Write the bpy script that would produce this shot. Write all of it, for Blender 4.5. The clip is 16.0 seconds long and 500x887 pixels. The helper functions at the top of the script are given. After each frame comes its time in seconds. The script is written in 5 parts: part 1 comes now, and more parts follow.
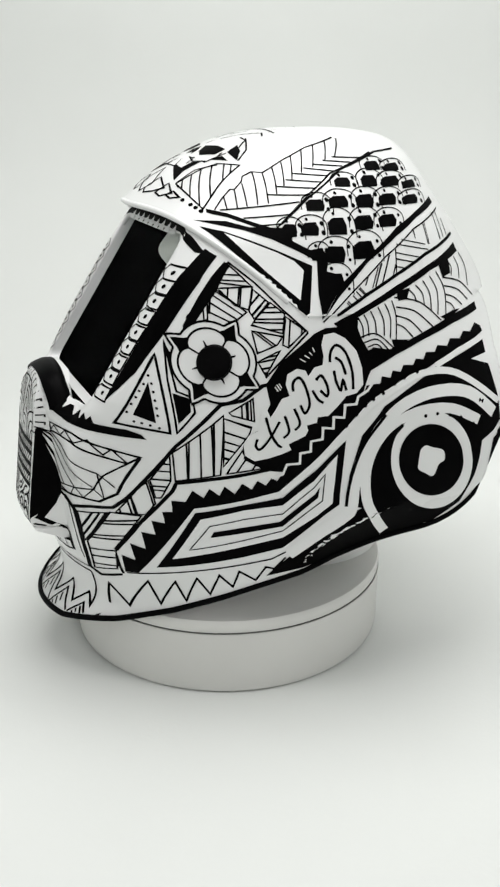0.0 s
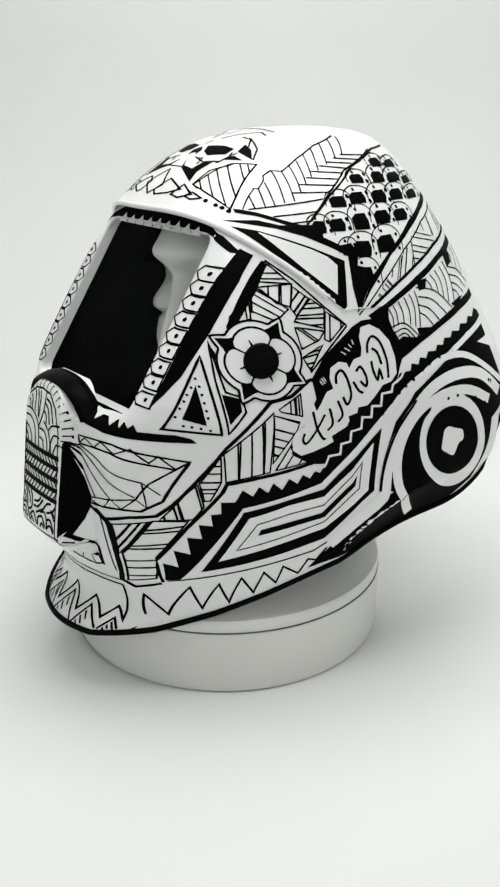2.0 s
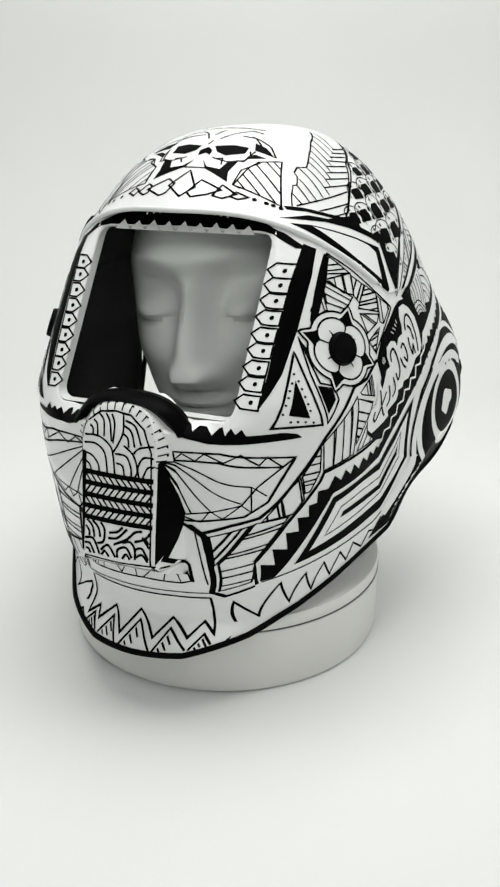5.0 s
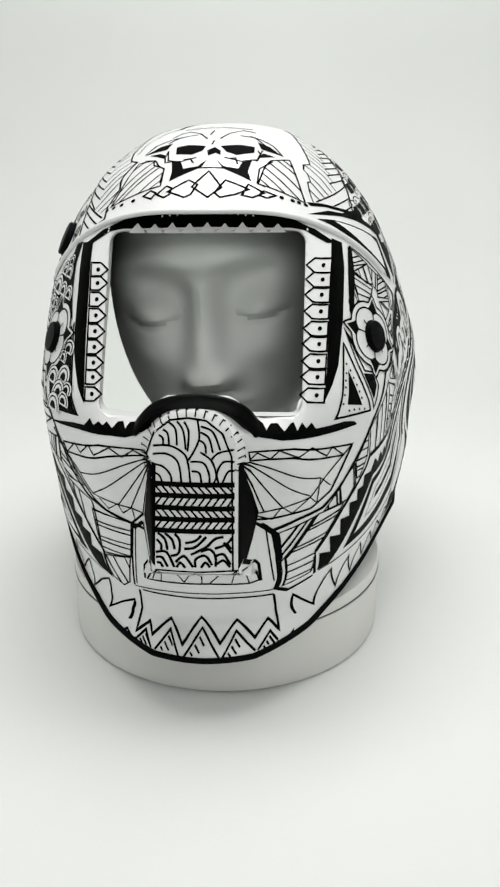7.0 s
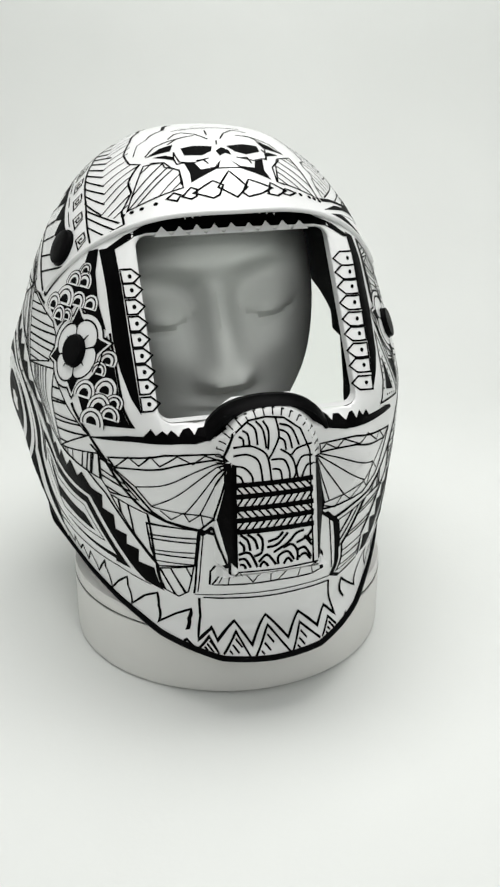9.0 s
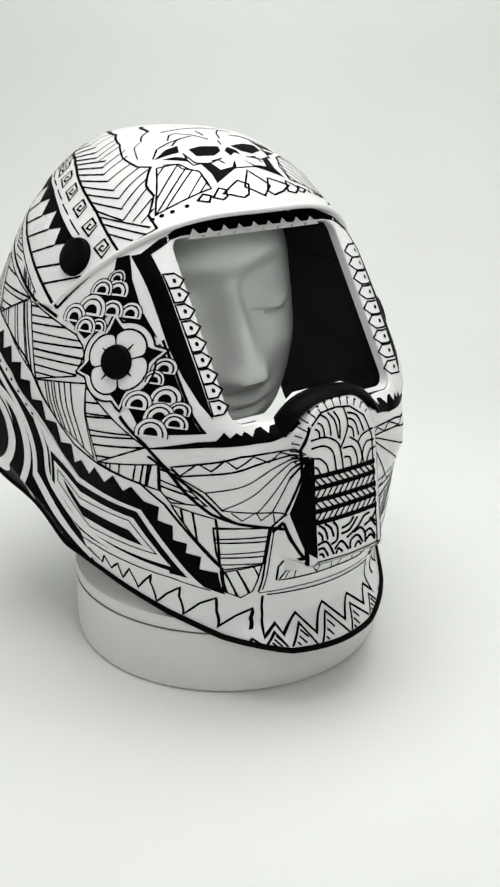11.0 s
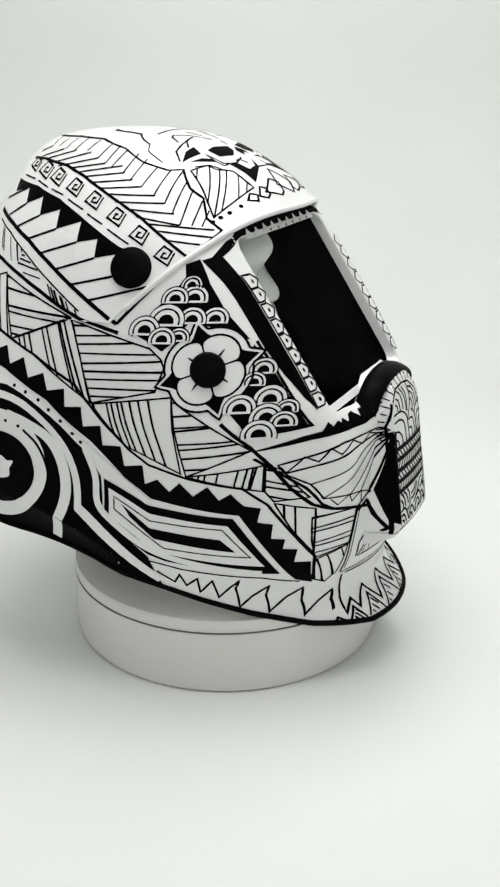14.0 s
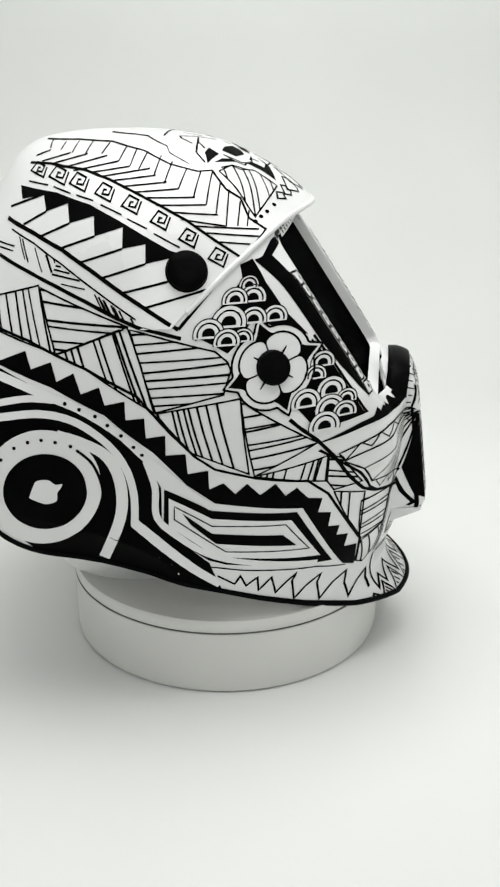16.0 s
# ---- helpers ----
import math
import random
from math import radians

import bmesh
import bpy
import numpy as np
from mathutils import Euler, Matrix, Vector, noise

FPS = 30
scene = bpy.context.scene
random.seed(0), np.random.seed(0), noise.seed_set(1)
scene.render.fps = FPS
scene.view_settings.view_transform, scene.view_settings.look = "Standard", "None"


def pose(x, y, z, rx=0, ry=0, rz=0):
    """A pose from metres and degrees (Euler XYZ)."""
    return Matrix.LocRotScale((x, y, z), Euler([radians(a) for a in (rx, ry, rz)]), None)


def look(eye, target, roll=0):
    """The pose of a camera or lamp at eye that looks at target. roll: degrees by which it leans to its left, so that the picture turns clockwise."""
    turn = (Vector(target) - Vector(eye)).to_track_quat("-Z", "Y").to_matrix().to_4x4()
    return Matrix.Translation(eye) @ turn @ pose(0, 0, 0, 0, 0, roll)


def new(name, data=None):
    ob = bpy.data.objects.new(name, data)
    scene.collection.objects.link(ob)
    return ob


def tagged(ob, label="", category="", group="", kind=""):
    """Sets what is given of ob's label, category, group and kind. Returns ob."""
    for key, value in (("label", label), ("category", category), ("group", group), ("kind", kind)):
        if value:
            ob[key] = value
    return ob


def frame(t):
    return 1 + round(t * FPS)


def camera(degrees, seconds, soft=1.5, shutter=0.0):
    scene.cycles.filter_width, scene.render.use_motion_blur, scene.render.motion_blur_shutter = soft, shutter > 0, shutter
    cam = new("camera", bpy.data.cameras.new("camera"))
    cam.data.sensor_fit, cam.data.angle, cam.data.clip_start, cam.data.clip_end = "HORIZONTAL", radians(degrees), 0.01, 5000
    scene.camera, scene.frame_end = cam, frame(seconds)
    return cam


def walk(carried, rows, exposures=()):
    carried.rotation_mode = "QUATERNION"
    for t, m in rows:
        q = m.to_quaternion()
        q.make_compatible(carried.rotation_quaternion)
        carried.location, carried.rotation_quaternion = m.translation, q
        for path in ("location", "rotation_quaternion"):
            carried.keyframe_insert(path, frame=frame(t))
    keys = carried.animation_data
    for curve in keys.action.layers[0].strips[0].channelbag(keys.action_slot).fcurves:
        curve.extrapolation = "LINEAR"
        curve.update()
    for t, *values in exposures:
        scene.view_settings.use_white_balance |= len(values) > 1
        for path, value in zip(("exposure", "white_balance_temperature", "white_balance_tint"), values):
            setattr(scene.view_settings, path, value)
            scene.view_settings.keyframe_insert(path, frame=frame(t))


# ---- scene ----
# ---- camera, standing still before a turning platform ----
cam = camera(28.9, 16.0, soft=2.3)
EYE = pose(0.0212, -0.690, 0.4045, 69.02, 0, 0)
walk(cam, [(0.0, EYE), (16.0, EYE)])

# ---- light: a white photo tent with a soft panel above ----
world = bpy.data.worlds.new("studio")
scene.world = world
world.use_nodes = True
world.node_tree.nodes["Background"].inputs["Color"].default_value = (0.985, 1.0, 0.975, 1)
world.node_tree.nodes["Background"].inputs["Strength"].default_value = 0.27


def area_lamp(name, eye, target, size_x, size_y, watts, colour=(1, 1, 1)):
    lamp = bpy.data.lights.new(name, "AREA")
    lamp.shape, lamp.size, lamp.size_y, lamp.energy, lamp.color = "RECTANGLE", size_x, size_y, watts, colour
    ob = new(name, lamp)
    ob.matrix_world = look(eye, target)
    return ob


area_lamp("front_panel", (0.25, -1.35, 1.15), (0, 0, 0.2), 0.8, 0.5, 3.1, (1.0, 1.0, 0.99))
area_lamp("top_panel", (0.06, 0.02, 1.30), (0.04, 0.05, 0.1), 1.1, 0.9, 14.9, (1.0, 1.0, 0.985))
scene.view_settings.exposure = 0.0


# ---- materials ----
def material(name):
    mat = bpy.data.materials.new(name)
    mat.use_nodes = True
    return mat, mat.node_tree, mat.node_tree.nodes["Principled BSDF"]


def surface(name, low, high, scale, rough=(0.4, 0.5), metallic=0.0, bump=0.0, bump_scale=0.0, coat=0.0, detail=5.0, shine=0.5):
    """A surface whose colour and roughness wander between two values, with a fine relief."""
    mat, tree, bsdf = material(name)
    nodes, links = tree.nodes, tree.links
    coord = nodes.new("ShaderNodeTexCoord")
    tex = nodes.new("ShaderNodeTexNoise")
    tex.inputs["Scale"].default_value, tex.inputs["Detail"].default_value = scale, detail
    links.new(coord.outputs["Object"], tex.inputs["Vector"])
    ramp = nodes.new("ShaderNodeValToRGB")
    ramp.color_ramp.elements[0].position, ramp.color_ramp.elements[1].position = 0.3, 0.7
    ramp.color_ramp.elements[0].color, ramp.color_ramp.elements[1].color = (*low, 1), (*high, 1)
    links.new(tex.outputs["Fac"], ramp.inputs["Fac"])
    links.new(ramp.outputs["Color"], bsdf.inputs["Base Color"])
    span = nodes.new("ShaderNodeMapRange")
    span.inputs["To Min"].default_value, span.inputs["To Max"].default_value = rough
    links.new(tex.outputs["Fac"], span.inputs["Value"])
    links.new(span.outputs["Result"], bsdf.inputs["Roughness"])
    bsdf.inputs["Metallic"].default_value = metallic
    bsdf.inputs["Coat Weight"].default_value = coat
    bsdf.inputs["Coat Roughness"].default_value = 0.12
    bsdf.inputs["Specular IOR Level"].default_value = shine
    if bump:
        fine = nodes.new("ShaderNodeTexNoise")
        fine.inputs["Scale"].default_value, fine.inputs["Detail"].default_value = bump_scale, 4
        links.new(coord.outputs["Object"], fine.inputs["Vector"])
        relief = nodes.new("ShaderNodeBump")
        relief.inputs["Strength"].default_value, relief.inputs["Distance"].default_value = bump, 0.0006
        links.new(fine.outputs["Fac"], relief.inputs["Height"])
        links.new(relief.outputs["Normal"], bsdf.inputs["Normal"])
    return mat


PAPER = surface("backdrop_paper", (0.74, 0.755, 0.735), (0.77, 0.785, 0.765), 3.0, (0.75, 0.85), bump=0.15, bump_scale=300)
WALLS = surface("tent_cloth", (0.78, 0.79, 0.78), (0.82, 0.83, 0.82), 5.0, (0.8, 0.9))
PLATTER = surface("white_plastic", (0.68, 0.675, 0.65), (0.72, 0.715, 0.69), 9.0, (0.4, 0.5), bump=0.08, bump_scale=700)
SHELL = surface("white_gloss_paint", (0.76, 0.765, 0.76), (0.80, 0.805, 0.80), 14.0, (0.24, 0.34), bump=0.06, bump_scale=120, coat=0.35)
INK = surface("black_ink", (0.0009, 0.0009, 0.0010), (0.0020, 0.0020, 0.0021), 60.0, (0.38, 0.55), bump=0.1, bump_scale=900, shine=0.02)
INNER = surface("black_nylon", (0.0006, 0.0006, 0.0006), (0.0011, 0.0011, 0.0011), 40.0, (0.6, 0.75), bump=0.2, bump_scale=400, shine=0.02)
RUBBER = surface("black_rim_plastic", (0.0016, 0.0016, 0.0018), (0.004, 0.004, 0.0042), 50.0, (0.3, 0.45), bump=0.1, bump_scale=500, shine=0.02)
FOAM = surface("white_polystyrene", (0.84, 0.845, 0.83), (0.88, 0.885, 0.87), 30.0, (0.7, 0.85), bump=0.35, bump_scale=260)
SEAM = surface("grey_seam", (0.10, 0.10, 0.095), (0.14, 0.14, 0.13), 30.0, (0.6, 0.7))


def pane_material():
    mat, tree, bsdf = material("clear_lens")
    nodes, links = tree.nodes, tree.links
    clear = nodes.new("ShaderNodeBsdfTransparent")
    clear.inputs["Color"].default_value = (0.97, 0.98, 0.97, 1)
    gloss = nodes.new("ShaderNodeBsdfGlossy")
    gloss.inputs["Roughness"].default_value = 0.06
    mix = nodes.new("ShaderNodeMixShader")
    mix.inputs["Fac"].default_value = 0.003
    links.new(clear.outputs["BSDF"], mix.inputs[1])
    links.new(gloss.outputs["BSDF"], mix.inputs[2])
    links.new(mix.outputs["Shader"], nodes["Material Output"].inputs["Surface"])
    return mat


LENS = pane_material()


# ---- mesh helpers ----
def part(name, bm, mat, parent=None, label="", smooth=True, sharp=40):
    """Link a bmesh as one mesh object under a thing or a part."""
    me = bpy.data.meshes.new(name)
    bm.to_mesh(me)
    bm.free()
    for m in (mat if isinstance(mat, (list, tuple)) else [mat]):
        me.materials.append(m)
    if smooth:
        me.shade_smooth()
        me.set_sharp_from_angle(angle=radians(sharp))
    ob = new(name, me)
    if parent is not None:
        ob.parent = parent
    return tagged(ob, label) if label else ob


def from_data(verts, faces):
    me = bpy.data.meshes.new("tmp")
    me.from_pydata(verts, [], faces)
    bm = bmesh.new()
    bm.from_mesh(me)
    bpy.data.meshes.remove(me)
    return bm


def lathe(profile, n=96):
    """A body of revolution about z from (radius, height) pairs."""
    verts, faces = [], []
    for r, z in profile:
        for i in range(n):
            a = 2 * math.pi * i / n
            verts.append((r * math.cos(a), r * math.sin(a), z))
    for j in range(len(profile) - 1):
        for i in range(n):
            k = (i + 1) % n
            faces.append((j * n + i, j * n + k, (j + 1) * n + k, (j + 1) * n + i))
    bm = from_data(verts, faces)
    bmesh.ops.remove_doubles(bm, verts=bm.verts, dist=1e-6)
    bmesh.ops.recalc_face_normals(bm, faces=bm.faces)
    return bm


def clip(verts, faces, f):
    """Keep the part of a mesh where f(vertex) < 0, cutting the faces that cross."""
    vals = [f(v) for v in verts]
    verts, out, cut = list(verts), [], {}
    for face in faces:
        if all(vals[i] < 0 for i in face):
            out.append(tuple(face))
            continue
        if all(vals[i] >= 0 for i in face):
            continue
        poly = []
        for a, b in zip(face, face[1:] + face[:1]):
            if vals[a] < 0:
                poly.append(a)
            if (vals[a] < 0) != (vals[b] < 0):
                key = (min(a, b), max(a, b))
                if key not in cut:
                    t = vals[a] / (vals[a] - vals[b])
                    p, q = np.array(verts[a]), np.array(verts[b])
                    cut[key] = len(verts)
                    verts.append(tuple(p + (q - p) * t))
                poly.append(cut[key])
        if len(poly) > 2:
            out.append(tuple(poly))
    used = sorted({i for face in out for i in face})
    where = {i: n for n, i in enumerate(used)}
    return [verts[i] for i in used], [tuple(where[i] for i in face) for face in out]


def smooth_curve(points, n):
    """A Catmull-Rom curve through points, n steps a span."""
    p = np.array([points[0], *points, points[-1]], float)
    out = []
    for i in range(1, len(p) - 2):
        a, b, c, d = p[i - 1], p[i], p[i + 1], p[i + 2]
        for t in np.arange(n) / n:
            out.append(0.5 * (2 * b + (c - a) * t + (2 * a - 5 * b + 4 * c - d) * t * t + (3 * b - a - 3 * c + d) * t ** 3))
    out.append(p[-2])
    return np.array(out)


def inside_distance(poly):
    """A signed distance in 2D to a closed polygon: below zero inside."""
    a = np.array(poly, float)
    b = np.roll(a, -1, axis=0)
    ab = b - a

    def f(p):
        p = np.array(p)
        t = np.clip(((p - a) * ab).sum(1) / (ab * ab).sum(1), 0, 1)
        d = np.sqrt((((a + ab * t[:, None]) - p) ** 2).sum(1).min())
        hit = ((a[:, 1] > p[1]) != (b[:, 1] > p[1]))
        with np.errstate(divide="ignore", invalid="ignore"):
            xs = a[:, 0] + (p[1] - a[:, 1]) * ab[:, 0] / ab[:, 1]
        return -d if (hit & (p[0] < xs)).sum() % 2 else d
    return f


def tube(points, r, n=8, closed=False):
    """A round bar along points."""
    pts = np.array(points, float)
    m = len(pts)
    verts, faces = [], []
    for i in range(m):
        if closed:
            d = pts[(i + 1) % m] - pts[i - 1]
        else:
            d = pts[min(i + 1, m - 1)] - pts[max(i - 1, 0)]
        d = Vector(d).normalized()
        u = d.cross(Vector((0.12, 0.05, 1))).normalized()
        w = d.cross(u)
        for k in range(n):
            a = 2 * math.pi * k / n
            verts.append(tuple(Vector(pts[i]) + r * (math.cos(a) * u + math.sin(a) * w)))
    for i in range(m if closed else m - 1):
        for k in range(n):
            i2, k2 = (i + 1) % m, (k + 1) % n
            faces.append((i * n + k, i * n + k2, i2 * n + k2, i2 * n + k))
    if not closed:
        faces += [tuple(range(n))[::-1], tuple(range((m - 1) * n, m * n))]
    return from_data(verts, faces)


# ---- the setting ----
def build_setting():
    # one sheet of paper: flat under the platform, swept up behind it
    prof = [(-1.2, -0.002)] + [(y, -0.002) for y in np.linspace(-1.0, 0.55, 8)]
    prof += [(0.55 + 0.45 * math.sin(a), 0.448 - 0.45 * math.cos(a)) for a in np.linspace(0.1, math.pi / 2, 16)] + [(1.0, 1.2), (1.0, 1.9)]
    verts = [(x, y, z) for y, z in prof for x in np.linspace(-1.2, 1.2, 9)]
    faces = [(j * 9 + i, j * 9 + i + 1, j * 9 + i + 10, j * 9 + i + 9) for j in range(len(prof) - 1) for i in range(8)]
    tagged(part("ground", from_data(verts, faces), PAPER), "seamless pale grey paper sweep under the platform", "backdrop", kind="structure")
    for name, a, b in (("wall_left", (-1.25, -1.2, -0.01), (-1.2, 1.05, 1.9)), ("wall_right", (1.2, -1.2, -0.01), (1.25, 1.05, 1.9))):
        bm = bmesh.new()
        bmesh.ops.create_cube(bm, size=1, matrix=Matrix.LocRotScale([(p + q) / 2 for p, q in zip(a, b)], None, [q - p for p, q in zip(a, b)]))
        tagged(part(name, bm, WALLS, smooth=False), "plain white tent side wall", "wall", kind="structure")


build_setting()


# ---- turning platform ----
def build_platform():
    thing = tagged(new("turntable"), "round white plastic turntable with a thin seam round its side", "turntable")
    part("base", lathe([(0, -0.0005), (0.1187, -0.0005), (0.1189, 0.001), (0.1193, 0.0035), (0.1193, 0.0455), (0.1196, 0.0455), (0, 0.0455)]), PLATTER, thing)
    part("foot", lathe([(0, -0.002), (0.1163, -0.002), (0.1163, -0.0004), (0, -0.0004)]), SEAM, thing, "thin dark foot ring")
    part("seam", lathe([(0, 0.0456), (0.1192, 0.0456), (0.1192, 0.0462), (0, 0.0462)]), SEAM, thing, "narrow dark gap")
    plate = part("platter", lathe([(0, 0.0463), (0.1187, 0.0463), (0.1193, 0.0472), (0.1193, 0.0535), (0.1188, 0.0549), (0.1186, 0.0555), (0, 0.0555)]), PLATTER, thing)
    thing.location = (0.003, 0.0008, 0)
    return plate


platter = build_platform()

# ---- the welding helmet ----
helmet = tagged(new("welding_helmet"), "white welding helmet covered in black ink patterns, on a foam head", "welding helmet")

# levels of the shell: height, front, half width, middle, rear
LEVELS = [
    (0.030, -0.152, 0.131, 0.06, 0.16), (0.046, -0.141, 0.130, 0.06, 0.16), (0.060, -0.128, 0.130, 0.06, 0.17), (0.075, -0.128, 0.131, 0.06, 0.19),
    (0.095, -0.134, 0.136, 0.06, 0.20), (0.130, -0.137, 0.143, 0.06, 0.215), (0.160, -0.139, 0.148, 0.06, 0.245), (0.192, -0.139, 0.149, 0.06, 0.250),
    (0.208, -0.133, 0.147, 0.06, 0.240), (0.235, -0.119, 0.1385, 0.06, 0.215), (0.262, -0.103, 0.1295, 0.06, 0.198), (0.285, -0.090, 0.1200, 0.06, 0.184),
    (0.305, -0.078, 0.110, 0.06, 0.170), (0.322, -0.062, 0.098, 0.06, 0.158), (0.338, -0.046, 0.084, 0.06, 0.147), (0.352, -0.022, 0.065, 0.06, 0.137),
    (0.3615, 0.002, 0.047, 0.06, 0.122), (0.3665, 0.032, 0.024, 0.06, 0.094), (0.3675, 0.056, 0.003, 0.06, 0.064)]
_fine = smooth_curve(LEVELS, 8)
_turn = np.concatenate([[0], np.cumsum(np.hypot(np.diff(_fine[:, 0]), np.diff(_fine[:, 1])))])


def brow_turn(s):
    """How far up the fine levels the brow's lip runs, at s degrees from the front."""
    z = 0.322 - 0.060 * min(abs(s) / 72, 1.0) ** 3
    return np.interp(z, _fine[:, 0], _turn)


def shell_point(s, w):
    """A point of the outer shell: s degrees round from the front, w metres up along its front profile."""
    z, yf, half, yc, yb = [np.interp(w, _turn, _fine[:, k]) for k in range(5)]
    a = radians(s)
    run = yc - yf if abs(s) <= 90 else yb - yc
    across = abs(math.sin(a)) ** (1.0 if abs(s) <= 90 else 1 - 0.3 * float(np.clip((0.27 - z) / 0.05, 0, 1)))
    p = np.array((half * math.copysign(across, math.sin(a)), yc - run * math.cos(a), z))
    # the ear plates flare outwards
    p[0] += math.copysign(0.0125 * math.exp(-((p[1] - 0.135) / 0.040) ** 2 - ((z - 0.145) / 0.055) ** 2), p[0]) * across
    lip = brow_turn(s)
    if w > lip - 1e-5:
        grow = 0.0027 * max(0.0, 1 - (abs(s) / 71) ** 4)
        fall = max(0.0, 1 - (w - lip) / 0.03) ** 1.6
        out = np.array((math.sin(a) * 0.6, -math.cos(a), 0.25))
        return p + out / np.linalg.norm(out) * grow * fall
    side = abs(p[0])
    # the sides are drawn in between the cheeks and the ear plates
    pinch = 0.0135 * math.exp(-((p[1] - 0.005) / 0.055) ** 2 - ((z - 0.160) / 0.065) ** 2)
    pinch -= 0.0105 * math.exp(-((p[1] - 0.045) / 0.050) ** 2 - ((z - 0.105) / 0.030) ** 2)
    p[0] -= math.copysign(min(pinch, side * 0.5), p[0])
    side = abs(p[0])
    p[1] -= 0.0085 * math.exp(-((side - 0.066) / 0.016) ** 2 - ((z - 0.168) / 0.018) ** 2)
    p[1] -= 0.006 * math.exp(-((side - 0.083) / 0.013) ** 2) * np.clip((z - 0.19) / 0.02, 0, 1) * np.clip((0.305 - z) / 0.02, 0, 1)
    # the face of the window lies flat, set back under the brow and over a sill
    flat = -0.1182 + (z - 0.2) * 0.66 - 0.0015 * math.cos(min(abs(p[0]) / 0.075, 1) * math.pi / 2)
    hump = max(0.0, 1 - (p[0] / 0.054) ** 2)
    ease = np.clip((z - 0.188 - 0.012 * hump ** 0.8) / 0.013, 0, 1)
    ease = ease * ease * (3 - 2 * ease)
    rise = np.clip((z - 0.185) / 0.03, 0, 1)
    p[1] -= 0.011 * hump * rise * (1 - ease)
    if p[1] < flat:
        p[1] += (flat - p[1]) * ease
    return p


def shell_grid():
    cols = np.linspace(-180, 180, 301)[:-1]
    verts, rows = [], 0
    for s in cols:
        lip = brow_turn(s)
        ws = np.concatenate([np.linspace(0, lip - 0.0012, 130), [lip], np.linspace(lip, _turn[-1], 60)[1:]])
        rows = len(ws)
        verts += [tuple(shell_point(s, w)) for w in ws]
    n = len(cols)
    faces = [(i * rows + j, ((i + 1) % n) * rows + j, ((i + 1) % n) * rows + j + 1, i * rows + j + 1) for i in range(n) for j in range(rows - 1)]
    return verts, faces


# side outline of the shell (y, z), from the chin backwards
OUTLINE = smooth_curve([(-0.30, 0.041), (-0.147, 0.041), (-0.112, 0.0475), (-0.078, 0.057), (-0.044, 0.071), (-0.01, 0.088), (0.027, 0.099), (0.069, 0.108), (0.100, 0.114),
                        (0.120, 0.126), (0.132, 0.143), (0.134, 0.160), (0.137, 0.173)], 6).tolist() \
    + [(0.152, 0.182), (0.150, 0.20), (0.152, 0.23), (0.160, 0.26), (0.178, 0.277), (0.205, 0.283), (0.3, 0.29), (0.3, 0.5), (-0.3, 0.5)]
RIM = [(0, 0.041), (14, 0.0415), (31, 0.0495), (45, 0.0602), (57, 0.0722), (70, 0.0870), (80, 0.099), (93, 0.1085)]
VERTS, FACES = shell_grid()
side_cut = inside_distance(OUTLINE)


def edge_cut(v):
    """Below zero on the shell: over the rim in front, within the side outline behind."""
    s = math.degrees(math.atan2(abs(v[0]) / 0.135, (0.06 - v[1]) / 0.195))
    if s < 90:
        return np.interp(s, [r[0] for r in RIM], [r[1] for r in RIM]) - v[2]
    return side_cut((v[1], v[2]))


SHELL_V, SHELL_F = clip(VERTS, FACES, edge_cut)


def window_cut(v):
    """Above zero inside the rounded window opening."""
    if v[1] > -0.02 or abs(v[0]) > 0.08 or not 0.17 < v[2] < 0.33:
        return -1.0
    qx, qz = abs(v[0]) - 0.0645 + 0.008, abs(v[2] - 0.255) - 0.0525 + 0.008
    d = math.hypot(max(qx, 0), max(qz, 0)) + min(max(qx, qz), 0) - 0.008
    proud = -0.1182 + (v[2] - 0.2) * 0.66 - 0.005 - v[1]
    return -max(d, proud * 2)


OPEN_V, OPEN_F = clip(SHELL_V, SHELL_F, window_cut)


def build_shell():
    bm = from_data(OPEN_V, OPEN_F)
    bmesh.ops.remove_doubles(bm, verts=bm.verts, dist=2e-5)
    bmesh.ops.recalc_face_normals(bm, faces=bm.faces)
    ob = part("shell", bm, [SHELL, INNER], helmet, sharp=35)
    thick = ob.modifiers.new("thickness", "SOLIDIFY")
    thick.thickness, thick.offset, thick.material_offset, thick.material_offset_rim = 0.003, -1, 1, 0
    return ob


shell = build_shell()


def thin(points, gap):
    out = [np.array(points[0])]
    for p in points[1:]:
        if np.linalg.norm(np.array(p) - out[-1]) > gap:
            out.append(np.array(p))
    return out


def build_rim():
    """A black bead along the lower edge, from ear to ear."""
    pts = []
    for s in np.linspace(-138, 138, 277):
        lo = next((w for w in np.arange(0.0, 0.2, 0.002) if edge_cut(shell_point(s, w)) < 0), None)
        if lo is None or lo == 0:
            continue
        a, b = lo - 0.002, lo
        for _ in range(12):
            m = (a + b) / 2
            a, b = (a, m) if edge_cut(shell_point(s, m)) < 0 else (m, b)
        p = shell_point(s, b)
        if p[2] < 0.182:
            pts.append(p)
    part("rim", tube(thin(pts, 0.002), 0.0021, 8), RUBBER, helmet, "black edge bead")


build_rim()


